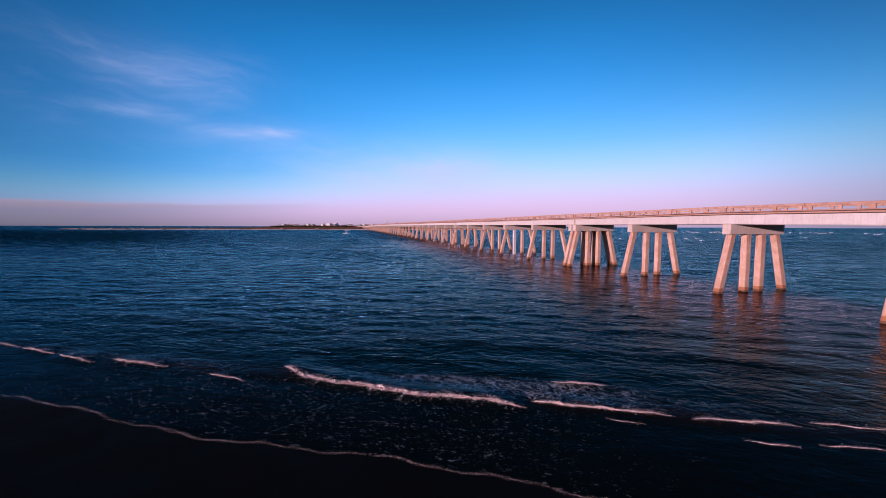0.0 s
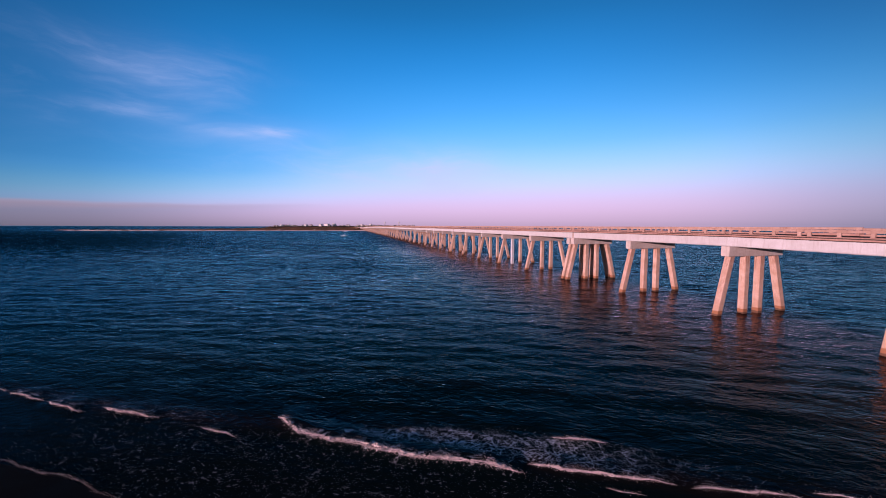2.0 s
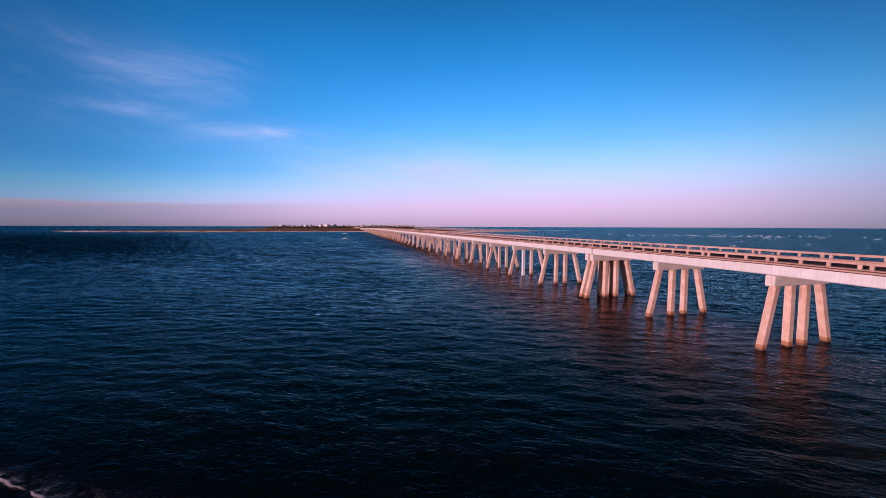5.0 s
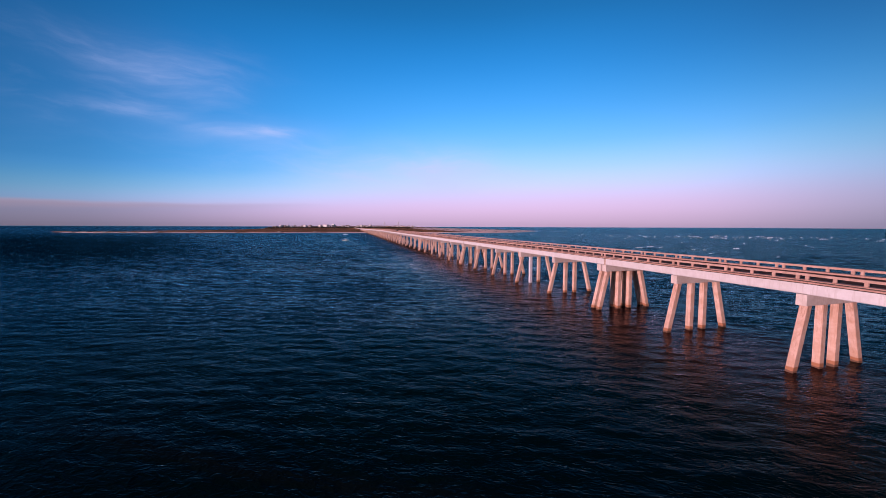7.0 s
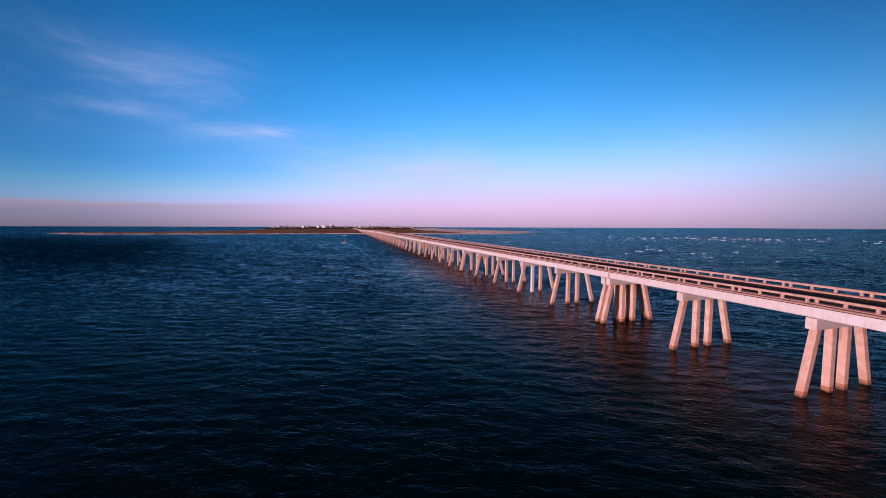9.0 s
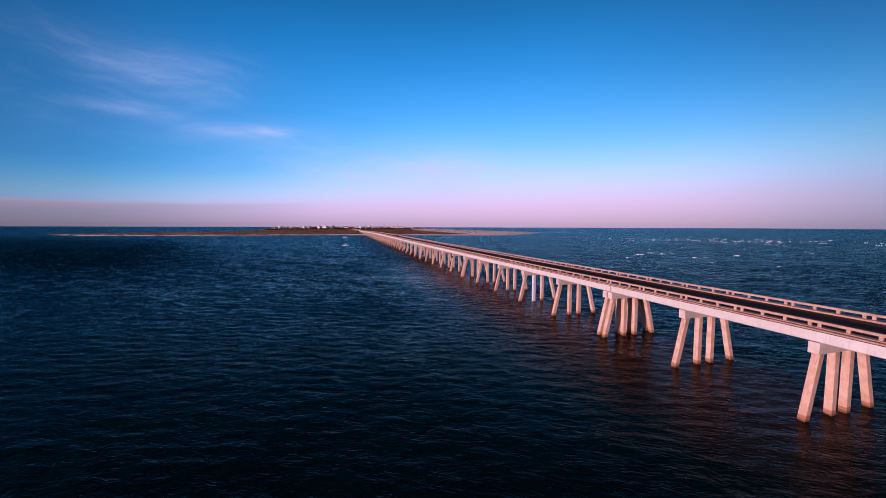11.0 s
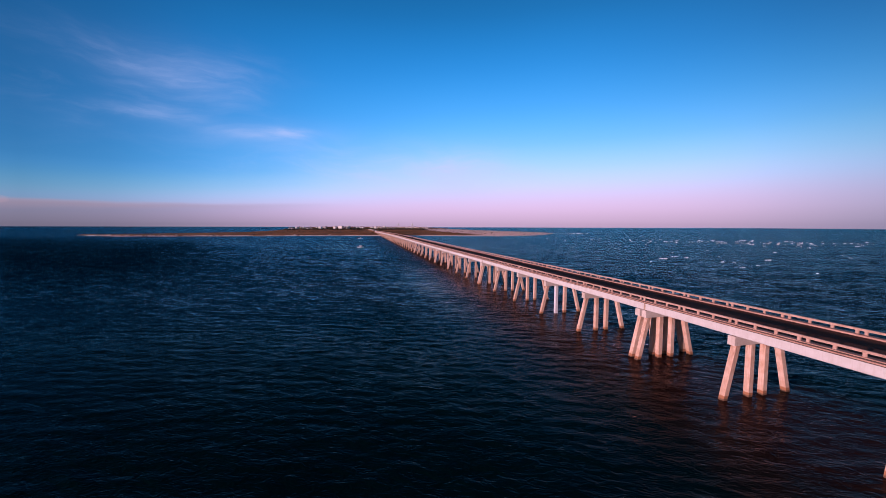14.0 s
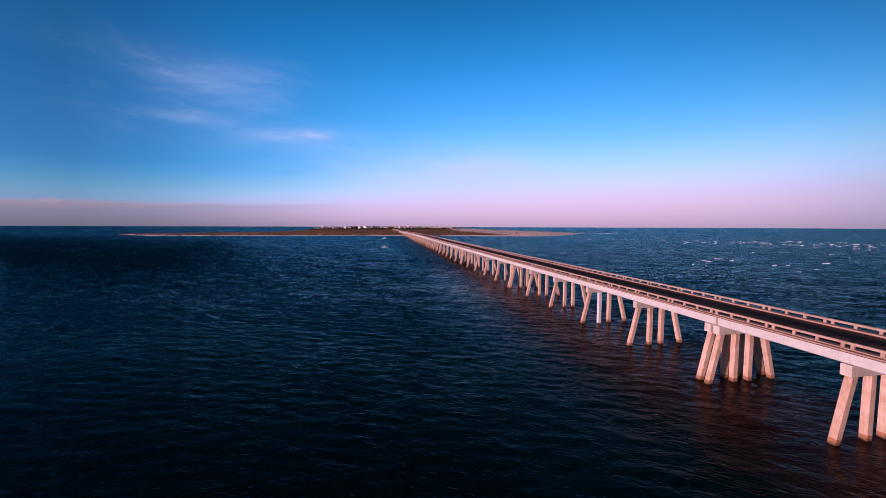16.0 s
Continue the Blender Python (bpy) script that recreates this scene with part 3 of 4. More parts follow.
def surf():
    rng = random.Random(11)
    heading = math.atan2(ALONG[1], ALONG[0])
    pts = []

    def put(u, d, z, r, s=1.6):
        p = SHORE + ALONG * u + OUT * d
        pts.append((p[0], p[1], z, r, s, heading + rng.uniform(-0.5, 0.5)))

    for c in CRESTS:                                        # spray and lumps along the breaking crests
        u = c[0]
        while u < c[1]:
            full = float(crest_full(c, u)) * (0.7 + 0.3 * noise.noise((u * 0.8, c[2], 0)))
            for _ in range(int(1 + 46 * full)):
                put(u + rng.uniform(0, 0.1), float(crest_line(c, u)) + rng.gauss(-0.04, 0.07 + 0.17 * full), 0.02 + 0.19 * full + rng.uniform(-0.03, 0.04 + 0.08 * full), rng.uniform(0.007, 0.016) + 0.012 * rng.random() ** 4, 1.3)
            u += 0.08
    blob_cloud(pts, "surf_foam", "pinkish white foam of a small wave breaking off the beach", "foam")
    pts.clear()
    u = -40.0
    while u < 24:                                           # rim of the swash on the sand
        s = 0.35 + 0.65 * max(0, noise.noise((u * 0.2, 3.0, 0)) + 0.45)
        s *= min(1.0, max(0.15, (26 - u) / 16))
        for _ in range(int(1 + 20 * s * (0.4 + 0.9 * abs(noise.noise((u * 1.7, 9.0, 0)))))):
            put(u + rng.uniform(0, 0.12), float(swash(u)) + rng.gauss(0.05, 0.035) + abs(rng.gauss(0, 0.06)), 0.03 + rng.uniform(0, 0.03), rng.uniform(0.004, 0.013))
        u += 0.10
    # the curling roll itself
    V, F = [], []
    for c in CRESTS:
        us = np.arange(c[0], c[1], 0.05)
        o = len(V)
        for uu in us:
            big = 0.015 + 0.125 * float(crest_full(c, uu)) * (0.75 + 0.25 * math.exp(-((uu + 2.0) / 4.0) ** 2) + 0.5 * noise.noise((uu * 0.7, c[2], 0)) + 0.55 * noise.noise((uu * 2.6, c[2], 4.0)))
            big = max(big, 0.012)
            big *= min(1.0, (uu - c[0]) / 0.6 + 0.1, (c[1] - uu) / 1.2 + 0.1)
            for j in range(13):
                a = math.pi * j / 12
                k = big * (0.72 + 0.5 * noise.noise((uu * 3.1, j * 0.6, c[2])) + 0.75 * noise.noise((uu * 9.0, j * 1.7, 5.0)) + 0.7 * noise.noise((uu * 21.0, j * 3.1, 8.0)))
                p = SHORE + ALONG * uu + OUT * (float(crest_line(c, uu)) - 0.10 - 1.5 * k * math.cos(a))
                V.append((p[0], p[1], 0.04 + 0.12 * float(crest_full(c, uu)) + 0.95 * k * math.sin(a)))
        for i in range(len(us) - 1):
            for j in range(12):
                if noise.noise((us[i] * 7.0, j * 0.9, c[2])) + 0.6 * noise.noise((us[i] * 19.0, j * 2.3, 2.0)) > -0.42 + 0.5 * (j / 11) ** 3:      # torn froth
                    F.append((o + i * 13 + j, o + i * 13 + j + 1, o + i * 13 + 14 + j, o + i * 13 + 13 + j))
    tagged(new("breaker_roll", mesh_from("breaker_roll", V, F, FROTH)), "curling pinkish white roll of a small breaking wave", "foam", "", "stuff")
    blob_cloud(pts, "swash_foam", "thin brownish foam line left by the swash on the wet sand", "foam", 0.8, DIMMED_FROTH)


surf()


CAPS = plain("whitecap_froth", (0.84, 0.74, 0.74), 0.9, 0.0, 0.3, 0.6)


def whitecaps():
    rng = random.Random(3)
    pts = []

    def patch(x, y, w, dep, count, r0, r1):
        for _ in range(count):
            cx, cy = x + rng.gauss(0, w), y + rng.gauss(0, dep)
            n = rng.randint(3, 9)
            r = rng.uniform(r0, r1)
            for i in range(n):
                pts.append((cx + rng.gauss(0, r * 2.2), cy + rng.gauss(0, r * 0.7), 0.05, r * rng.uniform(0.15, 0.85), 1.6, rng.uniform(-0.7, 0.3)))
    patch(480, 500, 70, 45, 36, 0.2, 0.8)
    patch(560, 430, 70, 55, 54, 0.2, 1.0)
    patch(640, 400, 80, 65, 60, 0.2, 1.1)
    patch(420, 620, 60, 40, 30, 0.25, 0.7)
    patch(205, 188, 18, 10, 5, 0.2, 0.45)
    patch(235, 225, 35, 16, 7, 0.4, 0.8)
    patch(158, 205, 10, 5, 3, 0.2, 0.4)
    patch(690, 1130, 60, 40, 34, 0.4, 1.1)
    patch(330, 300, 90, 60, 14, 0.2, 0.5)
    blob_cloud(pts, "whitecaps", "scattered pinkish whitecaps breaking over a shoal", "foam", 1.0, CAPS)


whitecaps()

# ---------------------------------------------------------------- far island
OUTLINE = [(-740, 1085), (-660, 1005), (-580, 965), (-424, 935), (-243, 945), (-33, 928), (60, 915), (110, 900), (211, 856), (300, 850), (370, 862),
           (480, 940), (600, 1095), (650, 1230), (640, 1500), (600, 1900), (640, 2600), (760, 3600), (800, 4950), (-500, 4950), (-520, 3000), (-430, 2050), (-410, 1700),
           (-440, 1380), (-560, 1240), (-640, 1150)]


def inside_distance(px, py):
    """Signed distance to the island's outline, positive on land."""
    P = np.array(OUTLINE, float)
    best = np.full(px.shape, 1e9)
    ins = np.zeros(px.shape, bool)
    for (x0, y0), (x1, y1) in zip(P, np.roll(P, -1, 0)):
        ex, ey = x1 - x0, y1 - y0
        t = np.clip(((px - x0) * ex + (py - y0) * ey) / (ex * ex + ey * ey), 0, 1)
        best = np.minimum(best, np.hypot(px - x0 - t * ex, py - y0 - t * ey))
        cross = (y0 > py) != (y1 > py)
        with np.errstate(divide="ignore", invalid="ignore"):
            ins ^= cross & (px < (x1 - x0) * (py - y0) / (y1 - y0 + 1e-12) + x0)
    return np.where(ins, best, -best)


def ground_height(px, py):
    px, py = np.asarray(px, float), np.asarray(py, float)
    wob = 14 * np.sin(px * 0.021 + 1) + 9 * np.sin(px * 0.057 + py * 0.01) + 6 * np.sin(px * 0.13)
    d = inside_distance(px, py + wob * 0.5)
    h = np.clip(d * 0.15, -1.0, 1.6) + np.clip((d - 60) * 0.003, 0, 0.6)
    h += np.clip((py - 1450) / 600, 0, 1) * 4.0 * np.clip(d / 120, 0, 1)
    dune = np.maximum(0, np.sin(px * 0.05 + 2 * np.sin(py * 0.013)) * np.sin(py * 0.031 + 1.5 * np.sin(px * 0.017)))
    return h + 1.1 * dune * np.clip((d - 25) / 60, 0, 1), d


def island():
    xs, ys = np.arange(-1050, 840, 9.0), np.concatenate([np.arange(820, 1500, 7.0), np.arange(1500, 4960, 26.0)])
    X, Y = np.meshgrid(xs, ys)
    Z, d = ground_height(X, Y)
    Z = np.where(d < -20, -1.2, Z)
    sand = np.clip((34 - d) / 30, 0, 1) + np.clip((X - 190) / 210, 0, 1) * np.clip((2400 - Y) / 500, 0, 1) * 1.15
    sand *= np.clip((X + 760) / 90, 0.25, 1) * (0.62 + 0.38 * np.clip((X + 100) / 150, 0, 1))
    sand += 0.5 * np.exp(-((X - 45) / 40) ** 2 - ((Y - 960) / 45) ** 2)
    nx, ny = len(xs), len(ys)
    F = [(r * nx + c, r * nx + c + 1, (r + 1) * nx + c + 1, (r + 1) * nx + c) for r in range(ny - 1) for c in range(nx - 1)
         if d[r:r + 2, c:c + 2].max() > -25]
    me = mesh_from("ground", np.stack([X, Y, Z], -1).reshape(-1, 3), F, LAND, True)
    me.attributes.new("sand", "FLOAT", "POINT").data.foreach_set("value", np.clip(sand, 0, 1).astype(np.float32).ravel())
    tagged(new("ground", me), "low barrier island with brown dune grass and a pale sand shore", "island", "", "structure")


island()

# ---------------------------------------------------------------- the bridge
FIRST, LAST = -3, 62
DECK_B, SLAB_B, ROAD_Z = 10.20, 11.55, 11.82


def bent_y(k):
    return 18.75 * k if k <= 2 else 37.5 + 19.547 * (k - 2)


def axis(y):
    return 18.0 * (1 - math.exp(-((y / 900.0) ** 2)))


def drop(y):
    t = min(1.0, max(0.0, (y - 450) / 900))
    return 5.0 * t * t * (3 - 2 * t) + 0.013 * max(0.0, -y)


def on_line(y, z=0.0):
    """Pose on the bridge's axis; its slight bend is fitted to the camera's view, and it comes down towards the island.
    """
    e = 0.5
    turn = -math.atan((axis(y + e) - axis(y - e)) / (2 * e))
    tilt = -math.atan((drop(y + e) - drop(y)) / e)
    lift = Matrix.Translation((0, 0, 11.0 - z))          # it tilts about the deck
    return Matrix.Translation((axis(y), y, z - drop(y))) @ Matrix.Rotation(turn, 4, "Z") @ lift @ Matrix.Rotation(tilt, 4, "X") @ lift.inverted()


bridge = thing("bridge", "long low concrete trestle bridge on slanting concrete columns crossing the inlet", "bridge")


def pile_mesh(x_top, x_base, mat, name):
    h, c = 0.45, 0.05

    def ring(x, z):
        return [(x - h + c, -h, z), (x + h - c, -h, z), (x + h, -h + c, z), (x + h, h - c, z), (x + h - c, h, z), (x - h + c, h, z), (x - h, h - c, z), (x - h, -h + c, z)]
    slope = (x_base - x_top) / 8.75
    return mesh_from(name, *loft([ring(x_base + slope * 2.0, -2.0), ring(x_base, 0.0), ring(x_top, 8.75), ring(x_top - slope * 0.3, 9.05)]), mat)


PILES = [pile_mesh(-4.45, -6.55, PILE, "column"), pile_mesh(-1.40, -1.40, PILE, "column"), pile_mesh(1.62, 1.62, PILE, "column"), pile_mesh(4.50, 6.75, PILE, "column")]
PALE = pile_mesh(-1.40, -1.40, PALE_PILE, "jacketed_column")


def cap_mesh():
    """Beam on the piles; its ends step down to shallow noses."""
    w = 0.60
    prof = [(-5.42, 8.72), (5.62, 8.72), (5.64, 8.76), (5.64, 10.18), (5.62, 10.20), (-5.42, 10.20), (-5.44, 10.18), (-5.44, 8.76)]
    c = 0.03
    inner = [(x * 0.997, 9.46 + (z - 9.46) * 0.96) for x, z in prof]
    return mesh_from("cap", *loft([[(x, -w, z) for x, z in inner], [(x, -w + c, z) for x, z in prof], [(x, w - c, z) for x, z in prof], [(x, w, z) for x, z in inner]]), CAP)


CAP_ME = cap_mesh()
PEDESTAL = mesh_from("bearing", *box_data(-0.35, 0.35, -0.4, 0.4, 10.15, 10.205, 0.01), JOINT)
GIRDERS = (-4.78, -1.5, 1.8, 5.1)
WIDE, CROSS = 2.12, 0.15          # the deck is widened and raised on the ocean side to fit the camera's view
for k in range(FIRST, LAST + 1):
    rows = (-0.86, 0.86) if k % 5 == 2 else (0.0,)
    for off in rows:
        lead = 1.05 if k == -1 else 0.0                       # one bent is moved ahead to fit the camera's view
        cap = child("bent_cap", CAP_ME, bridge, on_line(bent_y(k) + off + lead), "pale concrete cap beam")
        for i, me in enumerate(PILES):
            pale = k == 4 and i == 1
            child("column", PALE if pale else me, cap, None, "whitish jacketed column" if pale else "weathered concrete column with a brown tide band")
        for x in GIRDERS:
            child("bearing", PEDESTAL, cap, Matrix.Translation((x, 0, 0)))


def span_meshes(L):
    a, b = 0.005, L - 0.005
    g = [(-0.27, DECK_B + 0.10), (-0.17, DECK_B), (0.17, DECK_B), (0.27, DECK_B + 0.10), (0.27, SLAB_B + 0.125), (-0.27, SLAB_B + 0.09)]
    girder = mesh_from("girder", *prism_y(g, a, b), CONCRETE)
    edge = [(4.90, SLAB_B), (4.90, SLAB_B + 0.10), (5.10, SLAB_B + 0.11), (5.12, SLAB_B + 0.13), (5.12, SLAB_B + 0.28), (5.08, SLAB_B + 0.30), (4.30, SLAB_B + 0.24)]
    s = [(-x, z) for x, z in edge[:1]] + [(x + WIDE, z + CROSS) for x, z in edge] + [(-x, z) for x, z in edge[:0:-1]]
    slab = mesh_from("deck_slab", *prism_y(s, a, b), CURB)
    road = mesh_from("road_surface", *prism_y([(-4.34, SLAB_B + 0.245), (4.34 + WIDE, SLAB_B + 0.245 + CROSS), (4.34 + WIDE, ROAD_Z + 0.02 + CROSS), (-4.34, ROAD_Z + 0.02)], a + 0.02, b - 0.02), ASPHALT)
    drip = mesh_from("drip_strip", *box_data(-0.02, 0.02, a, b, SLAB_B + 0.005, SLAB_B + 0.105, 0.004), NEAR_BLACK)
    return girder, slab, road, drip


SPANS = {18.75: span_meshes(18.75), 19.547: span_meshes(19.547)}
for k in range(FIRST, LAST):
    y0 = bent_y(k)
    L = 18.75 if k < 2 else 19.547
    g, s, r, drip = SPANS[L]
    m = on_line(y0)
    for x in GIRDERS:
        child("girder", g, bridge, m @ Matrix.Translation((x, 0, 0)))
    slab = child("deck_slab", s, bridge, m)
    child("road_surface", r, slab, None, "dark worn asphalt")
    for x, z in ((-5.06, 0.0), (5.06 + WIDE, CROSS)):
        child("drip_strip", drip, slab, Matrix.Translation((x, 0, z)), "near-black drip strip")
SEAM = mesh_from("joint_block", *box_data(-0.31, 0.31, -0.22, 0.22, DECK_B, SLAB_B + 0.03, 0.02), JOINT)
for k in range(FIRST, LAST):
    if k % 5 == 2:
        for x in (GIRDERS[0], GIRDERS[-1]):
            child("joint_block", SEAM, bridge, on_line(bent_y(k) - 0.6) @ Matrix.Translation((x, 0, 0)), "rust-stained expansion joint block")


def rail_meshes(L):
    a, b = 0.02, L - 0.02
    beam = mesh_from("rail_beam", *loft([[(x, y, z) for x, z in ((-0.17, 12.57), (0.17, 12.57), (0.17, 12.86), (0.14, 12.89), (-0.14, 12.89), (-0.17, 12.86))] for y in (a, b)]), RAIL)
    c = [(-0.26, SLAB_B + 0.22), (0.76, SLAB_B + 0.22), (0.73, 12.05), (0.70, 12.08), (-0.22, 12.08), (-0.25, 12.05)]
    foot = mesh_from("grime_band", *box_data(-0.275, -0.255, a, b, SLAB_B + 0.29, SLAB_B + 0.40, 0.004), NEAR_BLACK)
    curb = mesh_from("curb", *prism_y(c, a, b), CURB)
    return beam, curb, foot


HALF = {18.75: (9.375, rail_meshes(9.375)), 19.547: (9.7735, rail_meshes(9.7735))}
POST = mesh_from("post", *box_data(-0.12, 0.12, -0.19, 0.19, 12.07, 12.58, 0.02), RAIL)
far_posts = []
for k in range(FIRST, LAST):
    step, (beam_me, curb_me, foot_me) = HALF[18.75 if k < 2 else 19.547]
    for h in (0, 1):
        y0 = bent_y(k) + 0.5 + h * step
        for x in (-4.58, 4.58 + WIDE):
            m = on_line(y0) @ Matrix.Translation((x, 0, 0))
            if x > 0:                                       # turned about, so that its ledge faces outward
                m = on_line(y0 + step) @ Matrix.Translation((x, 0, CROSS)) @ Matrix.Rotation(math.pi, 4, "Z")
            curb = child("curb", curb_me, bridge, m)
            if k < 20:
                child("grime_band", foot_me, curb, None, "near-black band along the curb")
            beam = child("rail_beam", beam_me, bridge, m, "concrete rail beam")
            for i in range(4):
                y = 0.5 + (step - 1.0) / 3 * i
                if k < 15:
                    child("post", POST, beam, Matrix.Translation((0, y, 0)))
                else:
                    far_posts.append(m @ Matrix.Translation((0, y, 0)))
V, F = merged([([mm @ Vector(v.co) for v in POST.vertices], [tuple(p.vertices) for p in POST.polygons]) for mm in far_posts])
child("rail_posts", mesh_from("rail_posts", V, F, RAIL), bridge, None, "", "stuff")


def embankment():
    """The road beyond the bridge, coming down to the island."""
    V, F = [], []
    ys = list(np.linspace(bent_y(LAST), 1950, 40))
    for y in ys:
        z = ROAD_Z - drop(y)
        c = axis(y)
        for x, zz in ((-22, 1.0), (-6, z - 0.2), (-4.4, z), (4.4 + WIDE, z + CROSS), (6 + WIDE, z), (24, 1.0)):
            V.append((c + x, y, zz))
    for i in range(len(ys) - 1):
        for j in range(5):
            F.append((i * 6 + j, i * 6 + j + 1, i * 6 + 7 + j, i * 6 + 6 + j))
    me = mesh_from("road", V, F, LAND)
    me.materials.append(ASPHALT)
    for p in me.polygons:
        if p.index % 5 == 2:
            p.material_index = 1
    for sx in (-4.7, 4.7 + WIDE):                                   # pale barriers along the causeway
        V2, F2 = [], []
        for y in ys:
            z, c = ROAD_Z - drop(y), axis(y) + sx
            V2 += [(c - 0.2, y, z - 0.3), (c + 0.2, y, z - 0.3), (c + 0.15, y, z + 0.9), (c - 0.15, y, z + 0.9)]
        for i in range(len(ys) - 1):
            for j in range(4):
                F2.append((i * 4 + j, i * 4 + (j + 1) % 4, i * 4 + 4 + (j + 1) % 4, i * 4 + 4 + j))
        tagged(new("road_barrier", mesh_from("road_barrier", V2, F2, CONCRETE)), "pale concrete barrier along the causeway road", "barrier", "", "structure")
    tagged(new("road", me), "causeway road running on from the bridge across the island", "road", "", "structure")


embankment()

# ---------------------------------------------------------------- town on the island
WALLS = [plain("white_siding", (0.66, 0.63, 0.62), 0.7, 0, 0.2, 0.3), plain("grey_siding", (0.42, 0.38, 0.38), 0.8, 0, 0.2, 0.3), plain("tan_siding", (0.50, 0.38, 0.30), 0.8, 0, 0.2, 0.3)]
ROOFS = [plain("dark_shingle_roof", (0.15, 0.12, 0.115), 0.9), plain("brown_shingle_roof", (0.26, 0.18, 0.15), 0.9), plain("grey_roof", (0.42, 0.38, 0.38), 0.8)]
GLASS = plain("window_glass", (0.03, 0.035, 0.045), 0.15)
STILT = plain("stilt_timber", (0.12, 0.08, 0.06), 0.9)
SHRUB = plain("shrub_foliage", (0.045, 0.036, 0.018), 0.95, 0, 0.5, 0.6)


def house(x, y, w, dep, h, style, roof, flat_roof=False, turn=0.0):
    z = float(ground_height(x, y)[0]) - 0.3
    ob = thing("house", ("large white flat-roofed beach hotel block" if flat_roof else ("white", "grey", "tan")[style] + " wooden beach house on stilts with a shingle roof"), "house", pose(x, y, z, 0, 0, turn), "houses on the island")
    lift = 2.6
    child("wall", mesh_from("wall", *box_data(-w / 2, w / 2, -dep / 2, dep / 2, lift, lift + h, 0.05), WALLS[style]), ob)
    child("stilts", mesh_from("stilts", *merged([box_data(sx - 0.2, sx + 0.2, sy - 0.2, sy + 0.2, 0, lift + 0.05, 0.03) for sx in np.linspace(-w / 2 + 0.5, w / 2 - 0.5, 5) for sy in (-dep / 2 + 0.5, dep / 2 - 0.5)]), STILT), ob)
    t = lift + h
    if flat_roof:
        child("roof", mesh_from("roof", *box_data(-w / 2 - 0.3, w / 2 + 0.3, -dep / 2 - 0.3, dep / 2 + 0.3, t, t + 0.8, 0.05), ROOFS[roof]), ob)
    else:
        a, b, rise = w / 2 + 0.7, dep / 2 + 0.7, min(w, dep) * 0.36
        V = [(-a, -b, t), (a, -b, t), (a, b, t), (-a, b, t), (-a * 0.55, 0, t + rise), (a * 0.55, 0, t + rise)]
        child("roof", mesh_from("roof", V, [(0, 1, 5, 4), (1, 2, 5), (2, 3, 4, 5), (3, 0, 4), (3, 2, 1, 0)], ROOFS[roof]), ob)
    storeys = max(1, int(h // 3))
    n = max(2, int(w // 4))
    pane = mesh_from("window", *box_data(-0.8, 0.8, -0.06, 0.06, 0, 1.6, 0.02), GLASS)
    for s in range(storeys):
        for i in range(n):
            child("window", pane, ob, Matrix.Translation((-w / 2 + (i + 0.5) * w / n, -dep / 2 - 0.02, lift + 0.8 + s * 3.0)))
    return ob


rng = random.Random(21)
for x, y, w, h in ((-118, 1900, 26, 13), (-146, 1905, 12, 12), (-82, 1910, 12, 14), (-215, 1890, 14, 10), (-330, 1930, 14, 10), (-300, 1940, 10, 9), (60, 1960, 12, 11), (110, 1990, 11, 13)):
    house(x, y, w, 14, h, 0, 2, True, rng.uniform(-45, -25))
for i in range(90):
    x = rng.uniform(-370, 340) if i % 3 else rng.uniform(-40, 300)
    if abs(x - 18) < 22:
        x += 48
    y = rng.uniform(1860, 2450)
    house(x, y, rng.uniform(7, 12), rng.uniform(8, 11), rng.uniform(3.2, 7.8), rng.choice((0, 0, 0, 1, 1, 2)), rng.randrange(3), False, rng.uniform(-65, -15))


def shrubs():
    r = random.Random(4)
    V, F = [], []
    for _ in range(1500):
        x = r.uniform(-430, 620)
        y = r.choice((r.uniform(1780, 2400), r.uniform(1780, 2100), r.uniform(1250, 1800), r.uniform(960, 1400)))
        h, d = ground_height(x, y)
        if d < 40 or abs(x - axis(y)) < 12:
            continue
        size = r.uniform(2.0, 6.5) if y > 1750 and x < 320 else r.uniform(0.5, 1.6)
        for _ in range(7):
            o = len(V)
            cx, cy, cz, s = x + r.gauss(0, size * 0.8), y + r.gauss(0, size * 0.6), float(h) + r.uniform(0.1, 0.7) * size, size * r.uniform(0.3, 0.7)
            for dx, dy, dz in ((1, 0, 0), (-1, 0, 0), (0, 1, 0), (0, -1, 0), (0, 0, 1), (0, 0, -1)):
                k = s * r.uniform(0.6, 1.3)
                V.append((cx + dx * k, cy + dy * k, cz + dz * k))
            F += [tuple(o + q for q in f) for f in ((0, 2, 4), (2, 1, 4), (1, 3, 4), (3, 0, 4), (2, 0, 5), (1, 2, 5), (3, 1, 5), (0, 3, 5))]
    tagged(new("shrubs", mesh_from("shrubs", V, F, SHRUB)), "dark low shrubs and trees among the dunes and houses", "shrubs", "", "stuff")


shrubs()


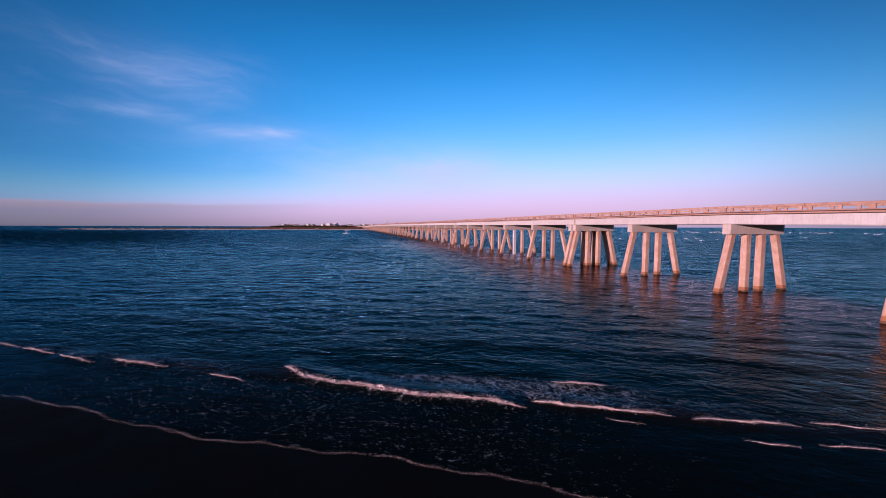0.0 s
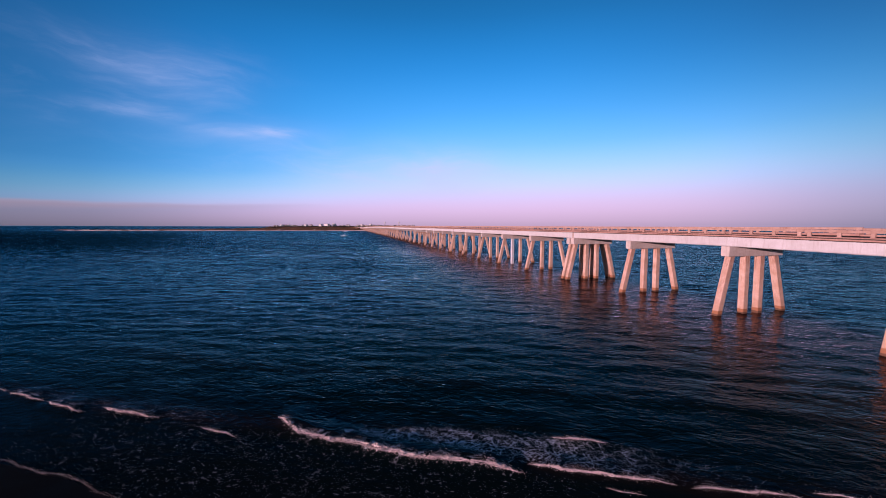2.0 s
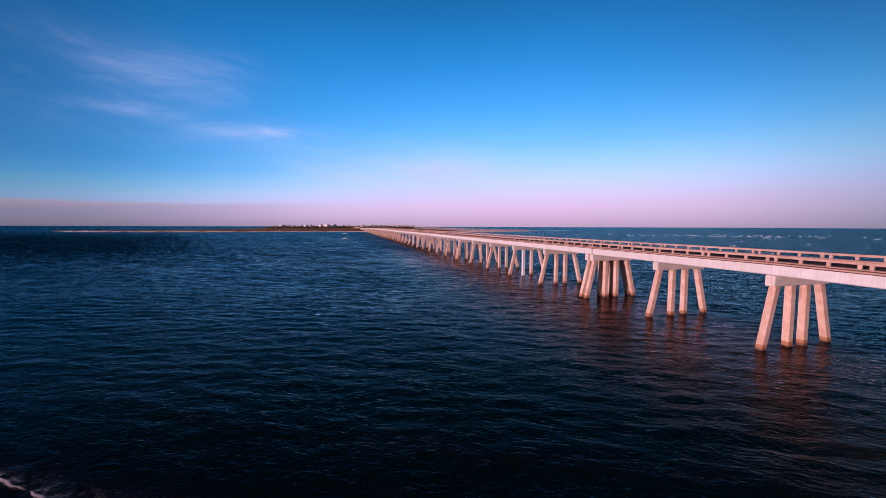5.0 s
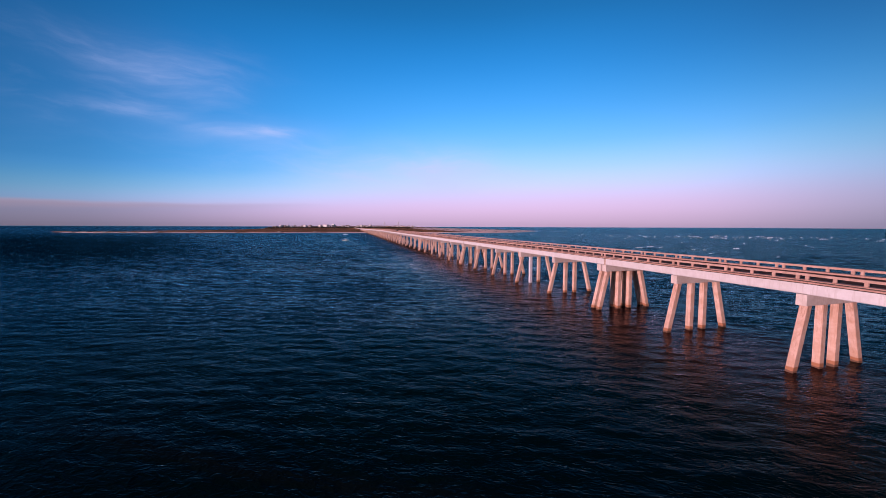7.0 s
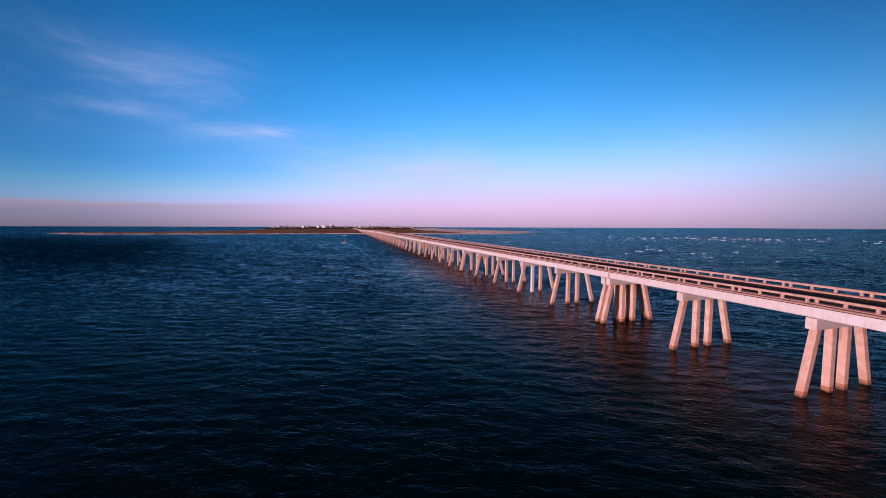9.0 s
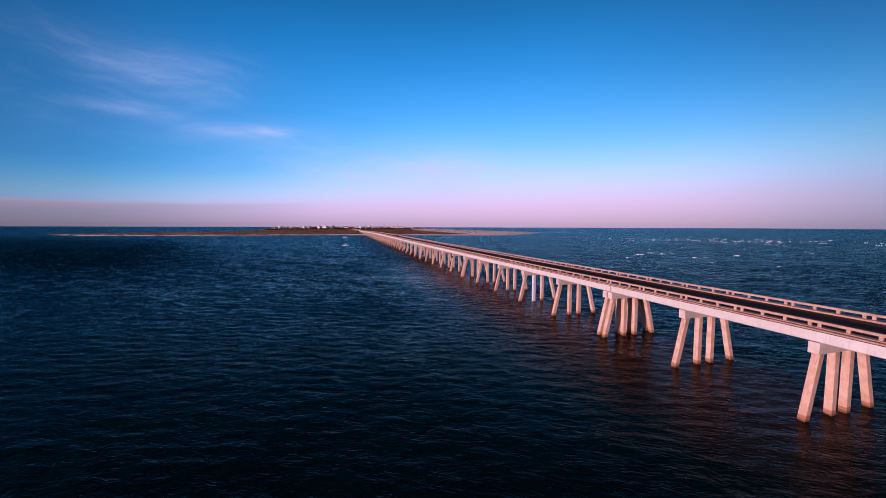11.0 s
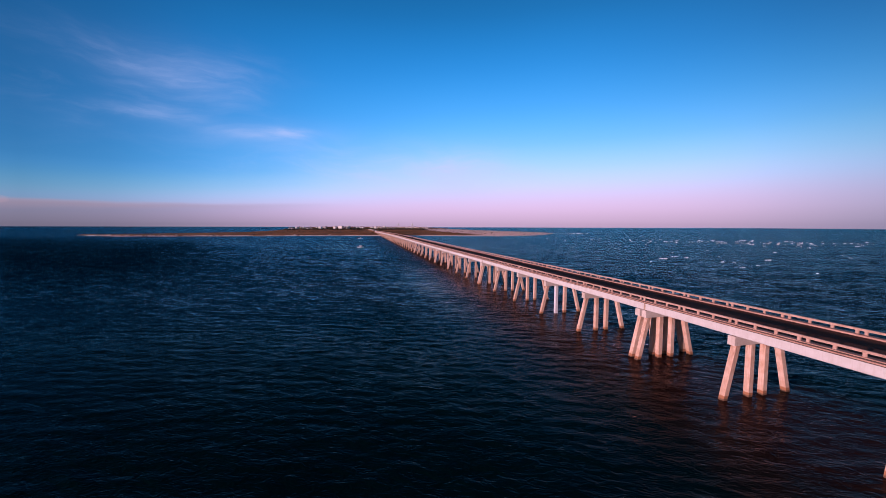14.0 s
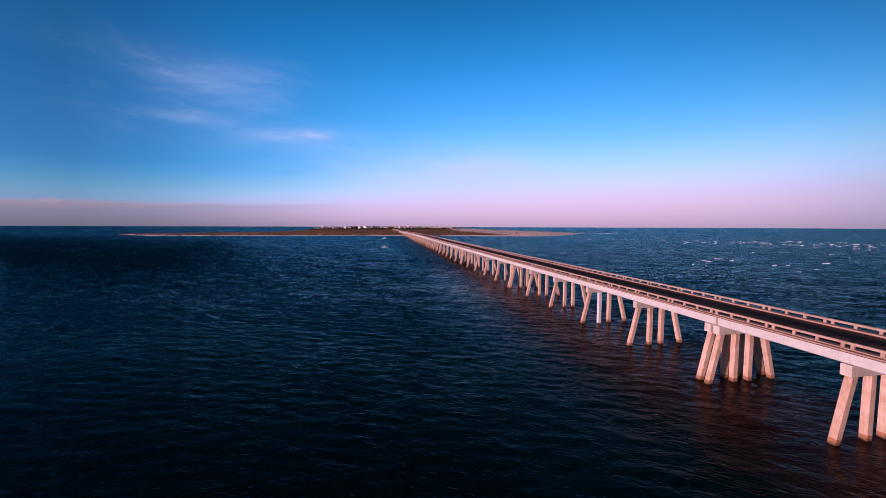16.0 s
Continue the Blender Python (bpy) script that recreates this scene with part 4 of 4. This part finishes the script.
def water_tower(x, y, h):
    z = float(ground_height(x, y)[0])
    ob = thing("water_tower", "tall white water tower on slender legs behind the houses", "water tower", Matrix.Translation((x, y, z)), "water towers")
    prof = [(0.4, h - 3.5), (3.2, h - 2.6), (4.4, h - 0.5), (4.0, h + 1.5), (2.2, h + 2.8), (0.3, h + 3.2)]
    rings = [[(r * math.cos(a), r * math.sin(a), zz) for a in np.linspace(0, 2 * math.pi, 16, endpoint=False)] for r, zz in prof]
    child("tank", mesh_from("tank", *loft(rings), WALLS[0], True), ob)
    for a in range(6):
        c, s = math.cos(a * math.pi / 3), math.sin(a * math.pi / 3)
        top, base = (3.4 * c, 3.4 * s), (4.6 * c, 4.6 * s)
        rr = [[(bx + 0.3 * math.cos(q), by + 0.3 * math.sin(q), zz) for q in np.linspace(0, 2 * math.pi, 6, endpoint=False)] for (bx, by), zz in ((base, 0), (top, h - 2))]
        child("leg", mesh_from("leg", *loft(rr), WALLS[1]), ob)


water_tower(205, 2150, 27)
water_tower(288, 2150, 27)

# ---------------------------------------------------------------- boats and vehicles
HULL = plain("white_gelcoat", (0.88, 0.88, 0.88), 0.5, 0, 0.03)
TRIM = plain("red_brown_trim", (0.30, 0.09, 0.06), 0.5)


def boat(x, y, turn, L=7.0):
    ob = thing("motor_boat", "small white motor boat with a hard top lying in the inlet", "boat", pose(x, y, 0, 0, 0, turn), "boats in the inlet")
    stations = [(-0.5, 0.40, 0.55), (-0.2, 0.44, 0.58), (0.1, 0.42, 0.64), (0.35, 0.27, 0.76), (0.5, 0.03, 0.9)]
    rings = []
    for t, hw, sheer in stations:
        a, w = t * L, hw * L * 0.36 * 2 / 2
        rings.append([(a, -w, sheer * 1.25), (a, -w * 0.9, 0.1), (a, 0, -0.35), (a, w * 0.9, 0.1), (a, w, sheer * 1.25), (a, w * 0.9, sheer * 1.25 - 0.12), (a, -w * 0.9, sheer * 1.25 - 0.12)])
    child("hull", mesh_from("hull", *loft(rings), HULL, False), ob)
    child("console", mesh_from("console", *box_data(-0.8, 0.6, -0.55, 0.55, 0.5, 1.75, 0.08), HULL), ob)
    child("windscreen", mesh_from("windscreen", *box_data(0.62, 0.68, -0.5, 0.5, 1.3, 1.9, 0.02), GLASS), ob)
    child("hard_top", mesh_from("hard_top", *box_data(-1.3, 1.2, -0.95, 0.95, 2.45, 2.6, 0.05), HULL), ob)
    post = mesh_from("top_post", *box_data(-0.04, 0.04, -0.04, 0.04, 0.6, 2.46, 0.01), TRIM)
    for px in (-1.1, 1.0):
        for py in (-0.8, 0.8):
            child("top_post", post, ob, Matrix.Translation((px, py, 0)))
    child("outboard", mesh_from("outboard", *box_data(-L / 2 - 0.55, -L / 2, -0.25, 0.25, 0.1, 1.5, 0.1), TRIM), ob)


boat(-53.5, 430, 8, 7.5)
boat(-47, 740, 12, 9.5)
CAR_PAINTS = [plain("dark_car_paint", (0.02, 0.022, 0.03), 0.3), plain("white_car_paint", (0.75, 0.74, 0.74), 0.35), plain("red_car_paint", (0.35, 0.05, 0.04), 0.35), plain("grey_car_paint", (0.25, 0.25, 0.27), 0.35)]
TYRE = plain("tyre_rubber", (0.015, 0.015, 0.015), 0.9)


def vehicle(m, paint, words, group):
    ob = thing("car", words, "car", m, group)
    body = [(-2.4, 0.35), (2.4, 0.35), (2.45, 0.95), (1.3, 1.08), (-2.4, 1.1)]
    def side(prof, w):
        return loft([[(-w, a, b) for a, b in prof], [(w, a, b) for a, b in prof]])
    child("body", mesh_from("body", *side(body, 0.95), CAR_PAINTS[paint]), ob)
    cabin = [(-2.2, 1.08), (1.25, 1.06), (0.55, 1.72), (-1.9, 1.78)]
    child("cabin", mesh_from("cabin", *side(cabin, 0.82), GLASS), ob)
    child("roof", mesh_from("roof", *box_data(-0.8, 0.8, -1.85, 0.5, 1.74, 1.83, 0.03), CAR_PAINTS[paint]), ob)
    wheel = mesh_from("wheel", *loft([[(xx, 0.36 * math.cos(a), 0.36 + 0.36 * math.sin(a)) for a in np.linspace(0, 2 * math.pi, 14, endpoint=False)] for xx in (-0.12, 0.12)]), TYRE)
    for sx in (-0.86, 0.86):
        for sy in (-1.45, 1.5):
            child("wheel", wheel, ob, Matrix.Translation((sx, sy, 0)))


vehicle(on_line(400, ROAD_Z) @ Matrix.Translation((1.9, 0, 0.09)), 0, "dark car driving away along the bridge road", "cars on the bridge")
beach_spots = [(-640, 1040, 1), (-560, 985, 0), (-552, 984, 0), (-470, 975, 1), (-395, 962, 0), (-385, 962, 1), (-372, 966, 3), (-300, 968, 0), (-205, 966, 1), (-196, 966, 0), (-120, 962, 1),
               (150, 915, 0), (205, 885, 0), (262, 880, 1), (300, 878, 0), (346, 882, 1), (352, 884, 0), (400, 905, 0), (430, 930, 0), (470, 965, 0), (520, 1030, 1), (545, 1060, 0)]
for x, y, paints in ((-648, 1012, (0, 1, 0, 3)), (-607, 992, (0, 0, 3)), (-574, 978, (1, 1)), (-536, 972, (0, 3, 1, 0)), (-503, 966, (1, 0)), (-388, 948, (1, 0))):          # groups drawn up along the spit
    beach_spots += [(x + 6.5 * i, y - 2.5 * i, p) for i, p in enumerate(paints)]
for x, y, p in beach_spots:
    vehicle(pose(x, y, float(ground_height(x, y)[0]) + 0.02, 0, 0, 80 + (x * 7) % 40), p, ("dark", "white", "red", "grey")[p] + " car parked on the sand shore", "cars on the shore")
